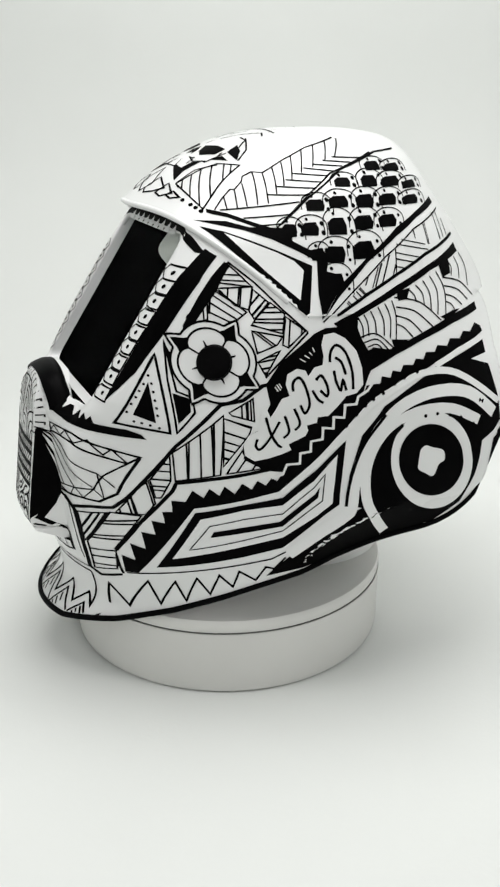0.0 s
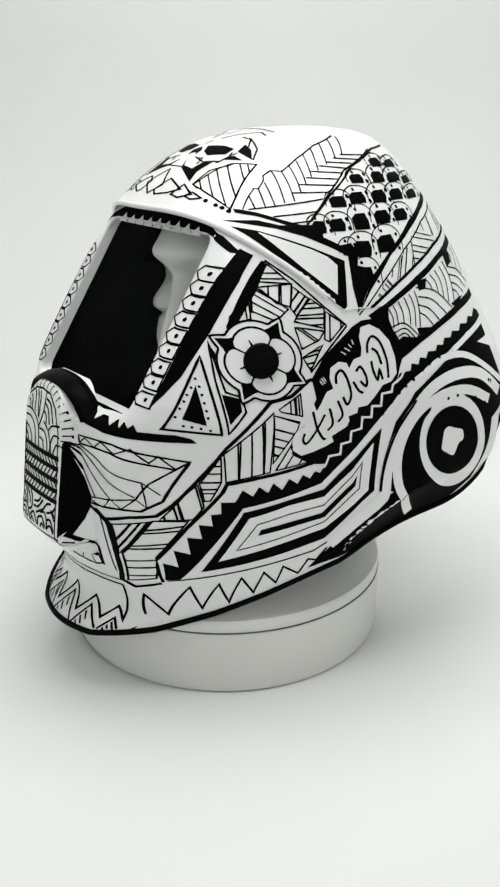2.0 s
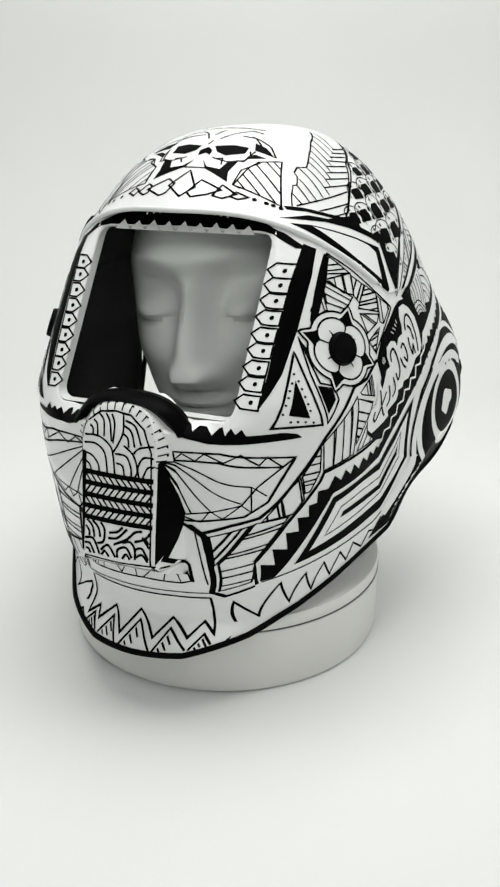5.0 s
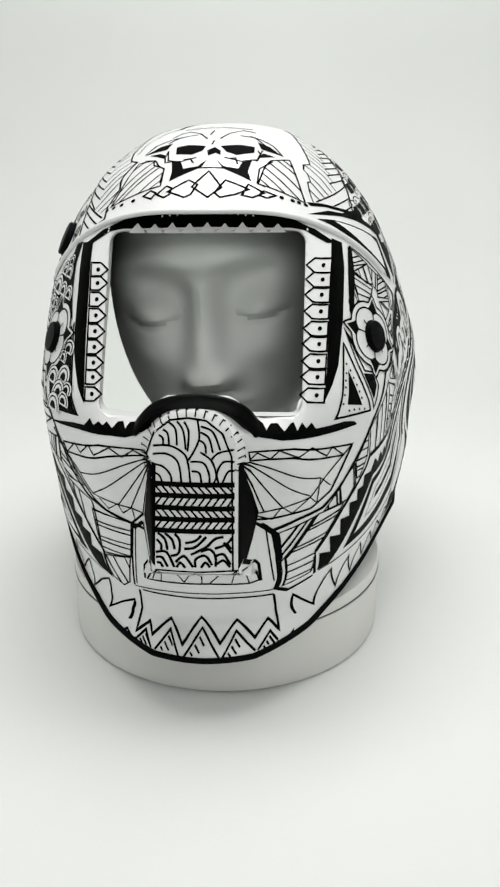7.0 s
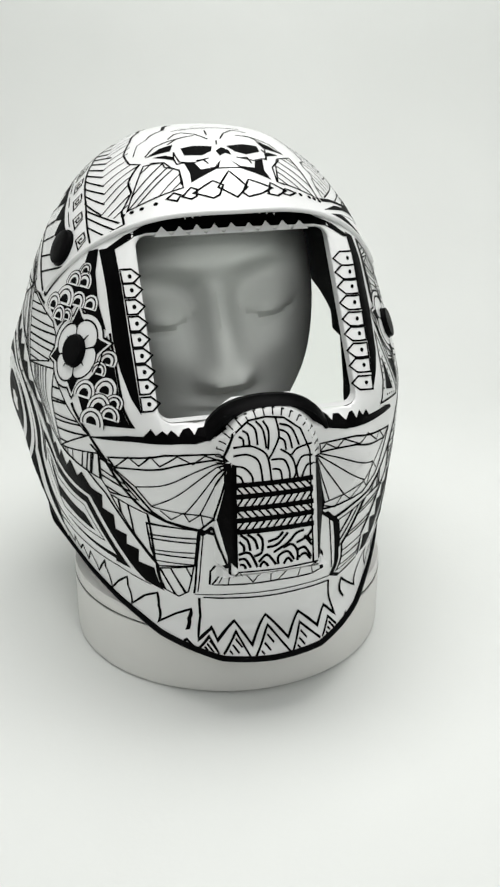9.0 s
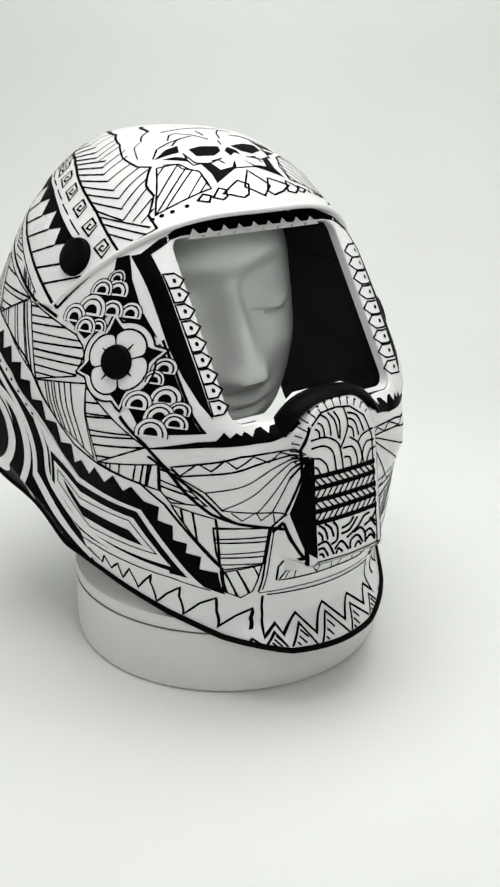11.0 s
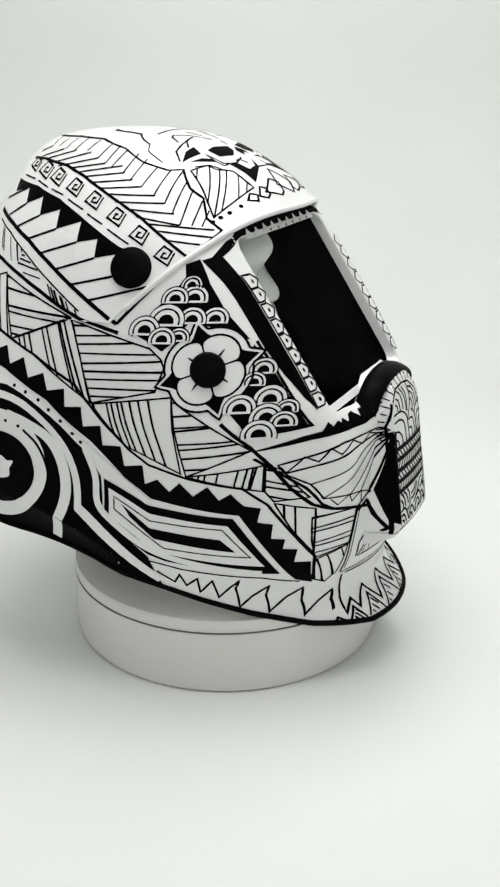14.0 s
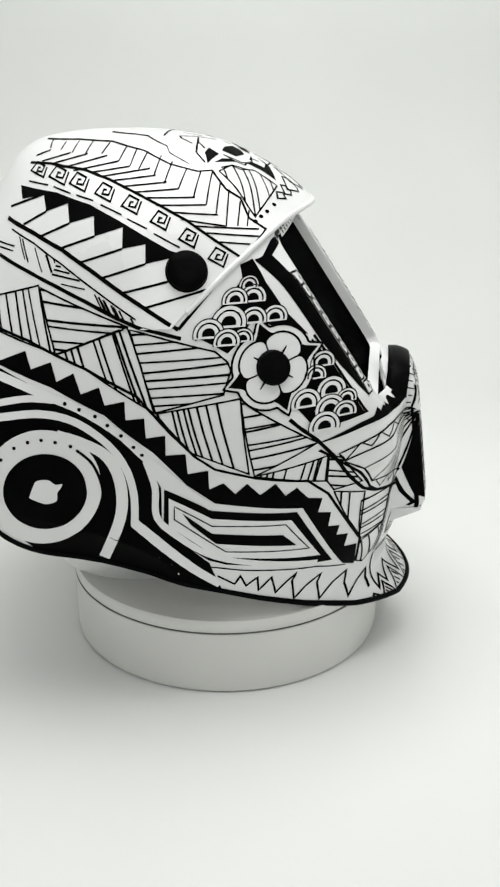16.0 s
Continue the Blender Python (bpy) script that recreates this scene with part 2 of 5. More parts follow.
def build_jamb():
    """The thick white edge of the window opening, turned inwards."""
    ring = []
    for cx, cz, a0 in ((0.0565, 0.2995, 0), (-0.0565, 0.2995, 90), (-0.0565, 0.2105, 180), (0.0565, 0.2105, 270)):
        ring += [(cx + 0.008 * math.cos(radians(a0 + t)), cz + 0.008 * math.sin(radians(a0 + t))) for t in np.linspace(0, 90, 7)]
    n, verts = len(ring), []
    for deep, inset in ((0.001, 0.0), (0.0085, 0.0004), (0.0085, -0.004)):
        for x, z in ring:
            verts.append((x * (1 - inset / 0.06), -0.1182 + (z - 0.2) * 0.66 + deep, z))
    faces = [(k * n + i, k * n + (i + 1) % n, (k + 1) * n + (i + 1) % n, (k + 1) * n + i) for k in range(2) for i in range(n)]
    bm = from_data(verts, faces)
    bmesh.ops.recalc_face_normals(bm, faces=bm.faces)
    part("window_jamb", bm, SHELL, helmet, "thick white inner edge of the window")


build_jamb()
part("brow_lip", tube([shell_point(s, brow_turn(s)) - np.array((0, 0, 0.0012)) for s in np.linspace(-68, 68, 91)], 0.0019, 10), SHELL, helmet, "rounded white edge over the window")


# ---- the foam head ----
def build_head():
    levels = smooth_curve([
        (0.0565, -0.010, 0.066, 0.05, 0.115), (0.070, -0.006, 0.063, 0.05, 0.112), (0.095, 0.004, 0.054, 0.05, 0.105), (0.130, 0.006, 0.051, 0.05, 0.105),
        (0.148, -0.012, 0.053, 0.05, 0.112), (0.160, -0.036, 0.056, 0.05, 0.120), (0.172, -0.045, 0.066, 0.05, 0.126), (0.195, -0.047, 0.078, 0.05, 0.134),
        (0.225, -0.047, 0.085, 0.05, 0.136), (0.255, -0.044, 0.087, 0.05, 0.138), (0.285, -0.046, 0.084, 0.05, 0.136), (0.315, -0.036, 0.072, 0.05, 0.128),
        (0.336, -0.014, 0.055, 0.05, 0.105), (0.347, 0.014, 0.033, 0.05, 0.080), (0.3525, 0.038, 0.012, 0.05, 0.062), (0.3535, 0.049, 0.001, 0.05, 0.051)], 10)
    n = 128

    def bell(x, z, cx, cz, sx, sz):
        return math.exp(-((x - cx) / sx) ** 2 - ((z - cz) / sz) ** 2)

    verts = []
    for z, yf, half, yc, yb in levels:
        for i in range(n):
            a = 2 * math.pi * i / n
            run = yc - yf if math.cos(a) > 0 else yb - yc
            c = math.cos(a)
            x, y = half * math.sin(a), yc - run * math.copysign(abs(c) ** 0.9, c)
            if c > 0:
                d = 0.0
                ridge = np.clip((0.275 - z) / 0.070, 0, 1) * (z > 0.190)
                wide = 0.0085 + 0.0075 * ridge ** 2
                d += (0.006 + 0.0135 * ridge ** 1.2) * (ridge > 0) * math.exp(-(abs(x) / wide) ** 2.4) * np.clip((z - 0.193) / 0.010, 0, 1) ** 0.6 * np.clip(ridge * 6, 0, 1)
                d += 0.0055 * (bell(x, z, 0.0125, 0.2050, 0.007, 0.008) + bell(x, z, -0.0125, 0.2050, 0.007, 0.008))
                d += 0.0075 * math.exp(-(x / 0.034) ** 4 - ((z - 0.2865) / 0.0125) ** 2)
                for e in (-1, 1):
                    d -= 0.0200 * bell(x, z, e * 0.031, 0.2640, 0.020, 0.0170)
                    d -= 0.0080 * bell(x, z, e * 0.019, 0.2480, 0.0085, 0.020)
                    d += 0.0185 * bell(x, z, e * 0.0390, 0.2530, 0.0180, 0.0120)
                    lid = 0.2405 + 10 * (abs(x) - 0.039) ** 2
                    d -= 0.0070 * math.exp(-((x - e * 0.039) / 0.021) ** 4 - ((z - lid) / 0.0026) ** 2)
                    d += 0.0060 * bell(x, z, e * 0.036, 0.2860, 0.022, 0.009)
                    d += 0.0075 * bell(x, z, e * 0.045, 0.222, 0.019, 0.017)
                d += 0.0080 * bell(x, z, 0, 0.1845, 0.019, 0.0045) + 0.0085 * bell(x, z, 0, 0.1745, 0.016, 0.0048)
                d -= 0.004 * bell(x, z, 0, 0.1798, 0.022, 0.0016) + 0.004 * bell(x, z, 0, 0.1655, 0.02, 0.005)
                d += 0.004 * bell(x, z, 0, 0.158, 0.02, 0.009)
                y -= d * c ** 0.5
            tip = radians(6) * float(np.clip((z - 0.12) / 0.08, 0, 1))
            verts.append((x * math.cos(tip) - (z - 0.23) * math.sin(tip), y, 0.23 + x * math.sin(tip) + (z - 0.23) * math.cos(tip)))
    faces = [(j * n + i, j * n + (i + 1) % n, (j + 1) * n + (i + 1) % n, (j + 1) * n + i) for j in range(len(levels) - 1) for i in range(n)]
    faces += [tuple(range(n))[::-1], tuple(range((len(levels) - 1) * n, len(levels) * n))]
    bm = from_data(verts, faces)
    bmesh.ops.recalc_face_normals(bm, faces=bm.faces)
    ob = part("foam_head", bm, FOAM)
    return tagged(ob, "white polystyrene display head with closed eyes inside the helmet", "mannequin head")


head = build_head()
from mathutils import bvhtree


# ---- nose guard, knobs and lens ----
NOSE = smooth_curve([(0.1085, -0.1470, 0.0290, 0.0350), (0.1110, -0.1515, 0.0282, 0.037), (0.117, -0.1525, 0.0276, 0.037), (0.135, -0.1503, 0.0272, 0.0385), (0.165, -0.1465, 0.0270, 0.039),
                     (0.188, -0.1437, 0.0265, 0.0380), (0.199, -0.1418, 0.0245, 0.036), (0.207, -0.1390, 0.0200, 0.031), (0.2125, -0.1365, 0.0135, 0.0255), (0.2160, -0.1325, 0.006, 0.019)], 6)


def nose_grid():
    """Sections of the guard: a nearly flat front between two slanting cheeks."""
    verts, cols = [], 0
    for z, y, a, b in NOSE:
        back = -0.126 if z < 0.19 else -0.126 + (z - 0.19) * 0.35
        row = [(-b, back)] + [(-b + (b - a) * k, back + (y - back) * k) for k in (0.33, 0.66, 0.93)]
        row += [(x * a, y - 0.0016 * (1 - x * x)) for x in np.linspace(-0.985, 0.985, 15)]
        row += [(-p, q) for p, q in row[3::-1]]
        cols = len(row)
        verts += [(p, q, z) for p, q in row]
    faces = [(j * cols + i, j * cols + i + 1, (j + 1) * cols + i + 1, (j + 1) * cols + i) for j in range(len(NOSE) - 1) for i in range(cols - 1)]
    faces += [tuple(range(cols))[::-1], tuple(range((len(NOSE) - 1) * cols, len(NOSE) * cols))]
    return verts, faces


NOSE_V, NOSE_F = nose_grid()
part("nose_guard", from_data(NOSE_V, NOSE_F), SHELL, helmet, "raised white block over the nose", sharp=28)

def base_rows():
    """A ledge that slopes from the foot of the guard back into the chin."""
    bare = bvhtree.BVHTree.FromPolygons(SHELL_V, list(SHELL_F))
    top = [(x * 0.0340, -0.1505 - 0.0012 * (1 - x * x), 0.1090) for x in (-1, -0.5, 0, 0.5, 1)]
    foot = []
    for x in (-1, -0.5, 0, 0.5, 1):
        spot = bare.ray_cast(Vector((x * 0.0350, -0.4, 0.0985)), Vector((0, 1, 0)))[0]
        foot.append((spot.x, spot.y + 0.0005, spot.z))
    return foot + top + [(x, -0.124, z) for x, y, z in foot] + [(x, -0.124, z) for x, y, z in top]


BASE_V = base_rows()
BASE_F = [(i, i + 1, i + 6, i + 5) for i in range(4)] + [(i + 10, i + 15, i + 16, i + 11) for i in range(4)] + [(i + 5, i + 6, i + 16, i + 15) for i in range(4)] + [(i, i + 10, i + 11, i + 1) for i in range(4)] + [(0, 5, 15, 10), (4, 14, 19, 9)]
part("nose_base", from_data(BASE_V, BASE_F), SHELL, helmet, "faceted white ledge under the nose guard", smooth=False)
NOSE_F = NOSE_F + [tuple(i + len(NOSE_V) for i in f) for f in BASE_F]
NOSE_V = NOSE_V + BASE_V

from_out = bvhtree.BVHTree.FromPolygons(SHELL_V + NOSE_V, list(SHELL_F) + [tuple(i + len(SHELL_V) for i in f) for f in NOSE_F])


def build_collar():
    """The black shroud over the nose guard, sloping back to the window sill and out to the mouth band."""
    n, verts = 49, []
    for grow, y, lift in ((-0.008, -0.1335, 0), (-0.0030, -0.1368, 0), (-0.0012, -0.1352, 0.0003), (0.0002, -0.1315, 0.0012), (0.0012, -0.1270, 0.0020), (0.0008, -0.1215, 0.0020)):
        for t in np.linspace(-1, 1, n):
            a = t * radians(87)
            c, edge = math.cos(a), abs(t) ** 5
            x = (0.0345 + grow + 0.0060 * edge) * math.copysign(abs(math.sin(a)) ** 0.8, a)
            z = 0.1905 + (0.0255 + grow * 0.6) * c ** 0.55 + lift * (1 - abs(t))
            verts.append((x, y + 0.004 * max(0.0, abs(t) - 0.6), z))
    faces = [(k * n + i, k * n + i + 1, (k + 1) * n + i + 1, (k + 1) * n + i) for k in range(5) for i in range(n - 1)]
    bm = from_data(verts, faces)
    bmesh.ops.recalc_face_normals(bm, faces=bm.faces)
    ob = part("nose_collar", bm, RUBBER, helmet, "black arch over the nose guard")
    thick = ob.modifiers.new("thickness", "SOLIDIFY")
    thick.thickness, thick.offset = 0.002, -1


build_collar()


def knob(side, y, z, r):
    """A shallow round black cap, set on the side of the shell."""
    spot, normal, _, _ = from_out.ray_cast(Vector((0.4 * side, y, z)), Vector((-side, 0, 0)))
    if normal.x * side < 0:
        normal = -normal
    bm = lathe([(0, -0.0012), (r * 1.06, -0.0012), (r * 1.06, 0.0008), (r, 0.0012), (r * 0.98, 0.0032), (r * 0.92, 0.0038), (r * 0.3, 0.0041), (0, 0.0041)], 48)
    bmesh.ops.transform(bm, matrix=Matrix.Translation(spot) @ normal.to_track_quat("Z", "Y").to_matrix().to_4x4(), verts=bm.verts)
    return part("knob", bm, RUBBER, helmet, "round black plastic cap")


KNOBS = ((1, -0.0458, 0.2356, 0.0105), (-1, -0.0507, 0.2353, 0.0105), (-1, 0.0022, 0.2934, 0.0122))
for row in KNOBS:
    knob(*row)


def build_lens():
    verts, n = [], 0
    outline = [(-0.0665, 0.199), (0.0665, 0.199), (0.0665, 0.310), (-0.0665, 0.310)]
    for deep in (0.009, 0.0105):
        verts += [(x, -0.1165 + (z - 0.2) * 0.61 + deep, z) for x, z in outline]
    faces = [(0, 1, 2, 3), (7, 6, 5, 4), (0, 4, 5, 1), (1, 5, 6, 2), (2, 6, 7, 3), (3, 7, 4, 0)]
    ob = part("lens", from_data(verts, faces), LENS, helmet, "clear cover lens", smooth=False)
    ob.visible_shadow = False


build_lens()


# ---- ink drawing on the shell ----
# A chart is a flat sheet held before the shell; what is drawn on it, in millimetres, is laid on the surface behind.
class Chart:
    def __init__(self, name, origin, right, up, into):
        self.name = name
        self.o, self.r, self.u, self.d = Vector(origin), Vector(right), Vector(up), Vector(into)

    def lay(self, p, lift):
        start = self.o + self.r * (p[0] / 1000) + self.u * (p[1] / 1000)
        spot, normal, _, _ = from_out.ray_cast(start, self.d)
        if spot is None:
            return None
        if normal.dot(self.d) > 0:
            normal = -normal
        return spot + normal * lift


LEFT = Chart("left", (0.4, 0, 0), (0, 1, 0), (0, 0, 1), (-1, 0, 0))
RIGHT = Chart("right", (-0.4, 0, 0), (0, 1, 0), (0, 0, 1), (1, 0, 0))
FRONT = Chart("front", (0, -0.4, 0), (1, 0, 0), (0, 0, 1), (0, 1, 0))
_c, _s = math.cos(radians(48)), math.sin(radians(48))
CROWN = Chart("crown", (0, -0.4 * _c, 0.3 + 0.4 * _s), (1, 0, 0), (0, _s, _c), (0, _c, -_s))
LIFTS = {"ink": 0.00022, "white": 0.00040, "over": 0.00058, "top": 0.00076}


class Drawing:
    """One motif: strokes and fills gathered by layer, then laid on the shell as thin films."""

    def __init__(self, name, chart, label="", rise=0.0):
        self.name, self.chart, self.label, self.rise, self.layers = name, chart, label, rise, {}

    def _add(self, verts, faces, layer):
        v, f = self.layers.setdefault(layer, ([], []))
        base = len(v)
        v.extend(verts)
        f.extend(tuple(i + base for i in face) for face in faces)

    def fill(self, pts, layer="ink", curve=False, step=5.0):
        pts = curved(pts, True) if curve else np.array(pts, float)
        tri = tessellate_polygon([[Vector((x, y, 0)) for x, y in pts]])
        verts, faces = [tuple(p) for p in pts], [tuple(t) for t in tri]
        for _ in range(6):
            verts, faces, more = split_long(verts, faces, step)
            if not more:
                break
        self._add(verts, faces, layer)
        return self

    def line(self, pts, w=1.2, layer="ink", curve=False, closed=False, taper=False):
        pts = curved(pts, closed) if curve else np.array(pts, float)
        if closed:
            pts = np.vstack([pts, pts[:1]])
        pts = resample(pts, 3.0)
        n = len(pts)
        if n < 2:
            return self
        tan = np.zeros_like(pts)
        tan[1:-1] = pts[2:] - pts[:-2]
        tan[0], tan[-1] = pts[1] - pts[0], pts[-1] - pts[-2]
        if closed:
            tan[0] = tan[-1] = pts[1] - pts[-2]
        size = np.linalg.norm(tan, axis=1, keepdims=True)
        tan = tan / np.maximum(size, 1e-9)
        nor = np.stack([-tan[:, 1], tan[:, 0]], 1)
        sharp = np.ones(n)
        a = pts[1:-1] - pts[:-2]
        b = pts[2:] - pts[1:-1]
        cosang = (a * b).sum(1) / np.maximum(np.linalg.norm(a, axis=1) * np.linalg.norm(b, axis=1), 1e-9)
        sharp[1:-1] = 1 / np.maximum(np.sqrt((1 + np.clip(cosang, -0.6, 1)) / 2), 0.5)
        wob = 1 + min(0.10, 0.11 / w) * np.sin(np.arange(n) * 1.7 + pts[0, 0])
        half = (w / 2 * sharp * wob)[:, None]
        if taper:
            half = half * np.linspace(1, 0.35, n)[:, None]
        verts = [tuple(p) for p in pts + nor * half] + [tuple(p) for p in pts - nor * half]
        self._add(verts, [(i, i + 1, n + i + 1, n + i) for i in range(n - 1)], layer)
        return self

    def outline(self, pts, w=1.2, layer="ink", curve=False):
        return self.line(pts, w, layer, curve, True)

    def dot(self, p, r, layer="ink", n=10):
        ring = [(p[0] + r * math.cos(2 * math.pi * k / n), p[1] + r * math.sin(2 * math.pi * k / n)) for k in range(n)]
        self._add([tuple(p)] + ring, [(0, 1 + k, 1 + (k + 1) % n) for k in range(n)], layer)
        return self

    def strokes(self, poly, way, n, w=0.9, layer="ink", edge=0.0):
        """n parallel strokes across a polygon along way, a pair of points."""
        poly = np.array(poly, float)
        d = np.array(way[1]) - np.array(way[0])
        d = d / np.linalg.norm(d)
        nor = np.array((-d[1], d[0]))
        lo, hi = (poly @ nor).min(), (poly @ nor).max()
        for t in (np.arange(n) + 0.7) / (n + 0.4):
            p = nor * (lo + (hi - lo) * (t + random.uniform(-0.12, 0.12) / n))
            tilt = d + nor * random.uniform(-0.03, 0.03)
            for u, v in crossings(p - tilt * 600, p + tilt * 600, poly):
                if np.linalg.norm(v - u) > 1.0:
                    self.line([u, v], w * random.uniform(0.85, 1.15), layer)
        return self.outline(poly, edge, layer) if edge else self

    def teeth(self, path, n, height, layer="ink", side=1, lean=0.5):
        """Filled triangles in a row along a path."""
        pts = np.array(path, float)
        run = np.concatenate([[0], np.cumsum(np.linalg.norm(np.diff(pts, axis=0), axis=1))])
        at = lambda d: np.array([np.interp(d, run, pts[:, 0]), np.interp(d, run, pts[:, 1])])
        for k in range(n):
            p, q, m = at(run[-1] * k / n), at(run[-1] * (k + 1) / n), at(run[-1] * (k + lean) / n)
            d = (q - p) / max(np.linalg.norm(q - p), 1e-9)
            tip = m + side * height * random.uniform(0.9, 1.1) * np.array((-d[1], d[0]))
            self.fill([p, q, tip], layer)
        return self

    def done(self):
        """Lay each layer on the shell as one part of the helmet."""
        top = None
        for layer in ("ink", "white", "over", "top"):
            if layer not in self.layers:
                continue
            v, f = self.layers[layer]
            spots = [self.chart.lay(p, (LIFTS[layer] if not self.rise else 0.0004 + self.rise + 0.00005 * (layer == "over"))) for p in v]
            keep = []
            for face in f:
                if any(spots[i] is None for i in face):
                    continue
                ps = [spots[i] for i in face]
                flat = [Vector((*v[i], 0)) / 1000 for i in face]
                if max((ps[k] - ps[k - 1]).length - 5 * (flat[k] - flat[k - 1]).length for k in range(len(face))) > 0.004:
                    continue
                keep.append(face)
            used = sorted({i for face in keep for i in face})
            where = {i: k for k, i in enumerate(used)}
            if not keep:
                continue
            bm = from_data([tuple(spots[i]) for i in used], [tuple(where[i] for i in face) for face in keep])
            name = self.name if layer == "ink" else self.name + {"white": "_highlight", "over": "_detail", "top": "_accent"}[layer]
            ob = part(name, bm, SHELL if layer in ("white", "top") else INK, helmet, self.label if top is None else "", smooth=False)
            top = top or ob
        return top


from mathutils.geometry import tessellate_polygon


def curved(pts, closed):
    pts = [tuple(p) for p in pts]
    if closed:
        ring = smooth_curve([pts[-1]] + pts + [pts[0], pts[1]], 5)
        return ring[5:-10 if len(ring) > 16 else None][:len(pts) * 5]
    return smooth_curve(pts, 5)


def resample(pts, step):
    out = [pts[0]]
    for a, b in zip(pts[:-1], pts[1:]):
        k = max(1, int(math.ceil(np.linalg.norm(b - a) / step)))
        out += [a + (b - a) * (i + 1) / k for i in range(k)]
    return np.array(out)


def crossings(p, q, poly):
    """The stretches of the line p to q that lie inside a polygon."""
    d, ts = q - p, []
    for a, b in zip(poly, np.roll(poly, -1, axis=0)):
        e = b - a
        den = d[0] * e[1] - d[1] * e[0]
        if abs(den) < 1e-12:
            continue
        t = ((a[0] - p[0]) * e[1] - (a[1] - p[1]) * e[0]) / den
        u = ((a[0] - p[0]) * d[1] - (a[1] - p[1]) * d[0]) / den
        if 0 <= u < 1:
            ts.append(t)
    ts.sort()
    return [(p + d * a, p + d * b) for a, b in zip(ts[::2], ts[1::2])]


def split_long(verts, faces, step):
    """Halve the edges longer than step, and the triangles on them."""
    verts, mid, out, more = list(verts), {}, [], False

    def middle(a, b):
        pa, pb = verts[a], verts[b]
        if math.hypot(pa[0] - pb[0], pa[1] - pb[1]) <= step:
            return None
        key = (min(a, b), max(a, b))
        if key not in mid:
            mid[key] = len(verts)
            verts.append(((pa[0] + pb[0]) / 2, (pa[1] + pb[1]) / 2))
        return mid[key]

    for a, b, c in faces:
        m = [middle(a, b), middle(b, c), middle(c, a)]
        k = [i for i in range(3) if m[i] is not None]
        if not k:
            out.append((a, b, c))
            continue
        more = True
        t = (a, b, c)
        if len(k) == 3:
            out += [(a, m[0], m[2]), (m[0], b, m[1]), (m[2], m[1], c), (m[0], m[1], m[2])]
        elif len(k) == 1:
            i = k[0]
            p, q, r = t[i], t[(i + 1) % 3], t[(i + 2) % 3]
            out += [(p, m[i], r), (m[i], q, r)]
        else:
            i = ({0, 1, 2} - set(k)).pop()
            p, q, r = t[i], t[(i + 1) % 3], t[(i + 2) % 3]
            out += [(r, m[(i + 2) % 3], m[(i + 1) % 3]), (m[(i + 2) % 3], p, q), (m[(i + 2) % 3], q, m[(i + 1) % 3])]
    return verts, out, more


def scale(self, x, y, w, h):
    """One arched scale: a dark window under a thin arch, with dots beside it."""
    def at(p, q):
        return (x + w * (p + random.uniform(-0.03, 0.03)), y - h * (q + random.uniform(-0.03, 0.03)))
    self.fill([at(-0.55, 0.5), at(-0.5, -0.2), at(-0.2, -0.5), at(0.45, -0.5), at(0.52, 0.0), at(0.4, 0.52)], step=3.0)
    self.line([at(-0.8, 0.3), at(-0.66, -0.55), at(-0.1, -1.05), at(0.6, -1.0), at(0.98, -0.4), at(0.92, 0.7)], 0.7, "ink", True)
    for p, q, r in ((0.74, -0.42, 1.25), (0.70, 0.35, 1.2), (-0.05, -0.76, 1.0)):
        self.dot(at(p, q), r * random.uniform(0.8, 1.2))
    return self


def small_fan(self, mid, r):
    """A white half disc with a black arc and a black eye, as one of a row of overlapping fans."""
    def half(q):
        return [(mid[0] + r * q * math.cos(a), mid[1] + r * q * math.sin(a)) for a in np.linspace(-0.25, math.pi + 0.25, 15)]
    self.fill(half(1.0), "white", step=3.0)
    self.line(half(1.0), 0.7, "over").line(half(0.72), 1.0, "over")
    return self.fill(half(0.42), "over")


def flower(self, mid, size, petals, start):
    """A flower of round petals with black sepals between them and a spiked outer outline."""
    ring, outer = [], []
    for a in np.linspace(0, 2 * math.pi, 144, endpoint=False):
        lobe = abs(math.cos(petals / 2 * (a - radians(start))))
        r = size * (0.70 + 0.27 * lobe ** 0.5)
        ring.append((mid[0] + r * math.cos(a), mid[1] + r * math.sin(a)))
        spike = max(0.0, 1 - lobe * 2.6)
        r2 = size * (1.06 + 0.10 * lobe + 0.36 * spike)
        outer.append((mid[0] + r2 * math.cos(a), mid[1] + r2 * math.sin(a)))
    self.fill(outer, "white")
    self.outline(outer, 1.3, "over")
    self.outline(ring, 1.2, "over")
    for k in range(petals):
        t = radians(start + 360 / petals * (k + 0.5))

        def at(q, turn=0.0):
            return (mid[0] + size * q * math.cos(t + radians(turn)), mid[1] + size * q * math.sin(t + radians(turn)))
        self.fill([at(1.28), at(0.99, 10), at(0.93, 15), at(0.72), at(0.93, -15), at(0.99, -10)], "over")
        self.line([at(0.42), at(0.74)], 1.0, "over")
        t = radians(start + 360 / petals * k + 6)
        self.line([at(0.44), at(0.64)], 1.6, "over", taper=True)
    return self


Drawing.scale, Drawing.small_fan, Drawing.flower = scale, small_fan, flower


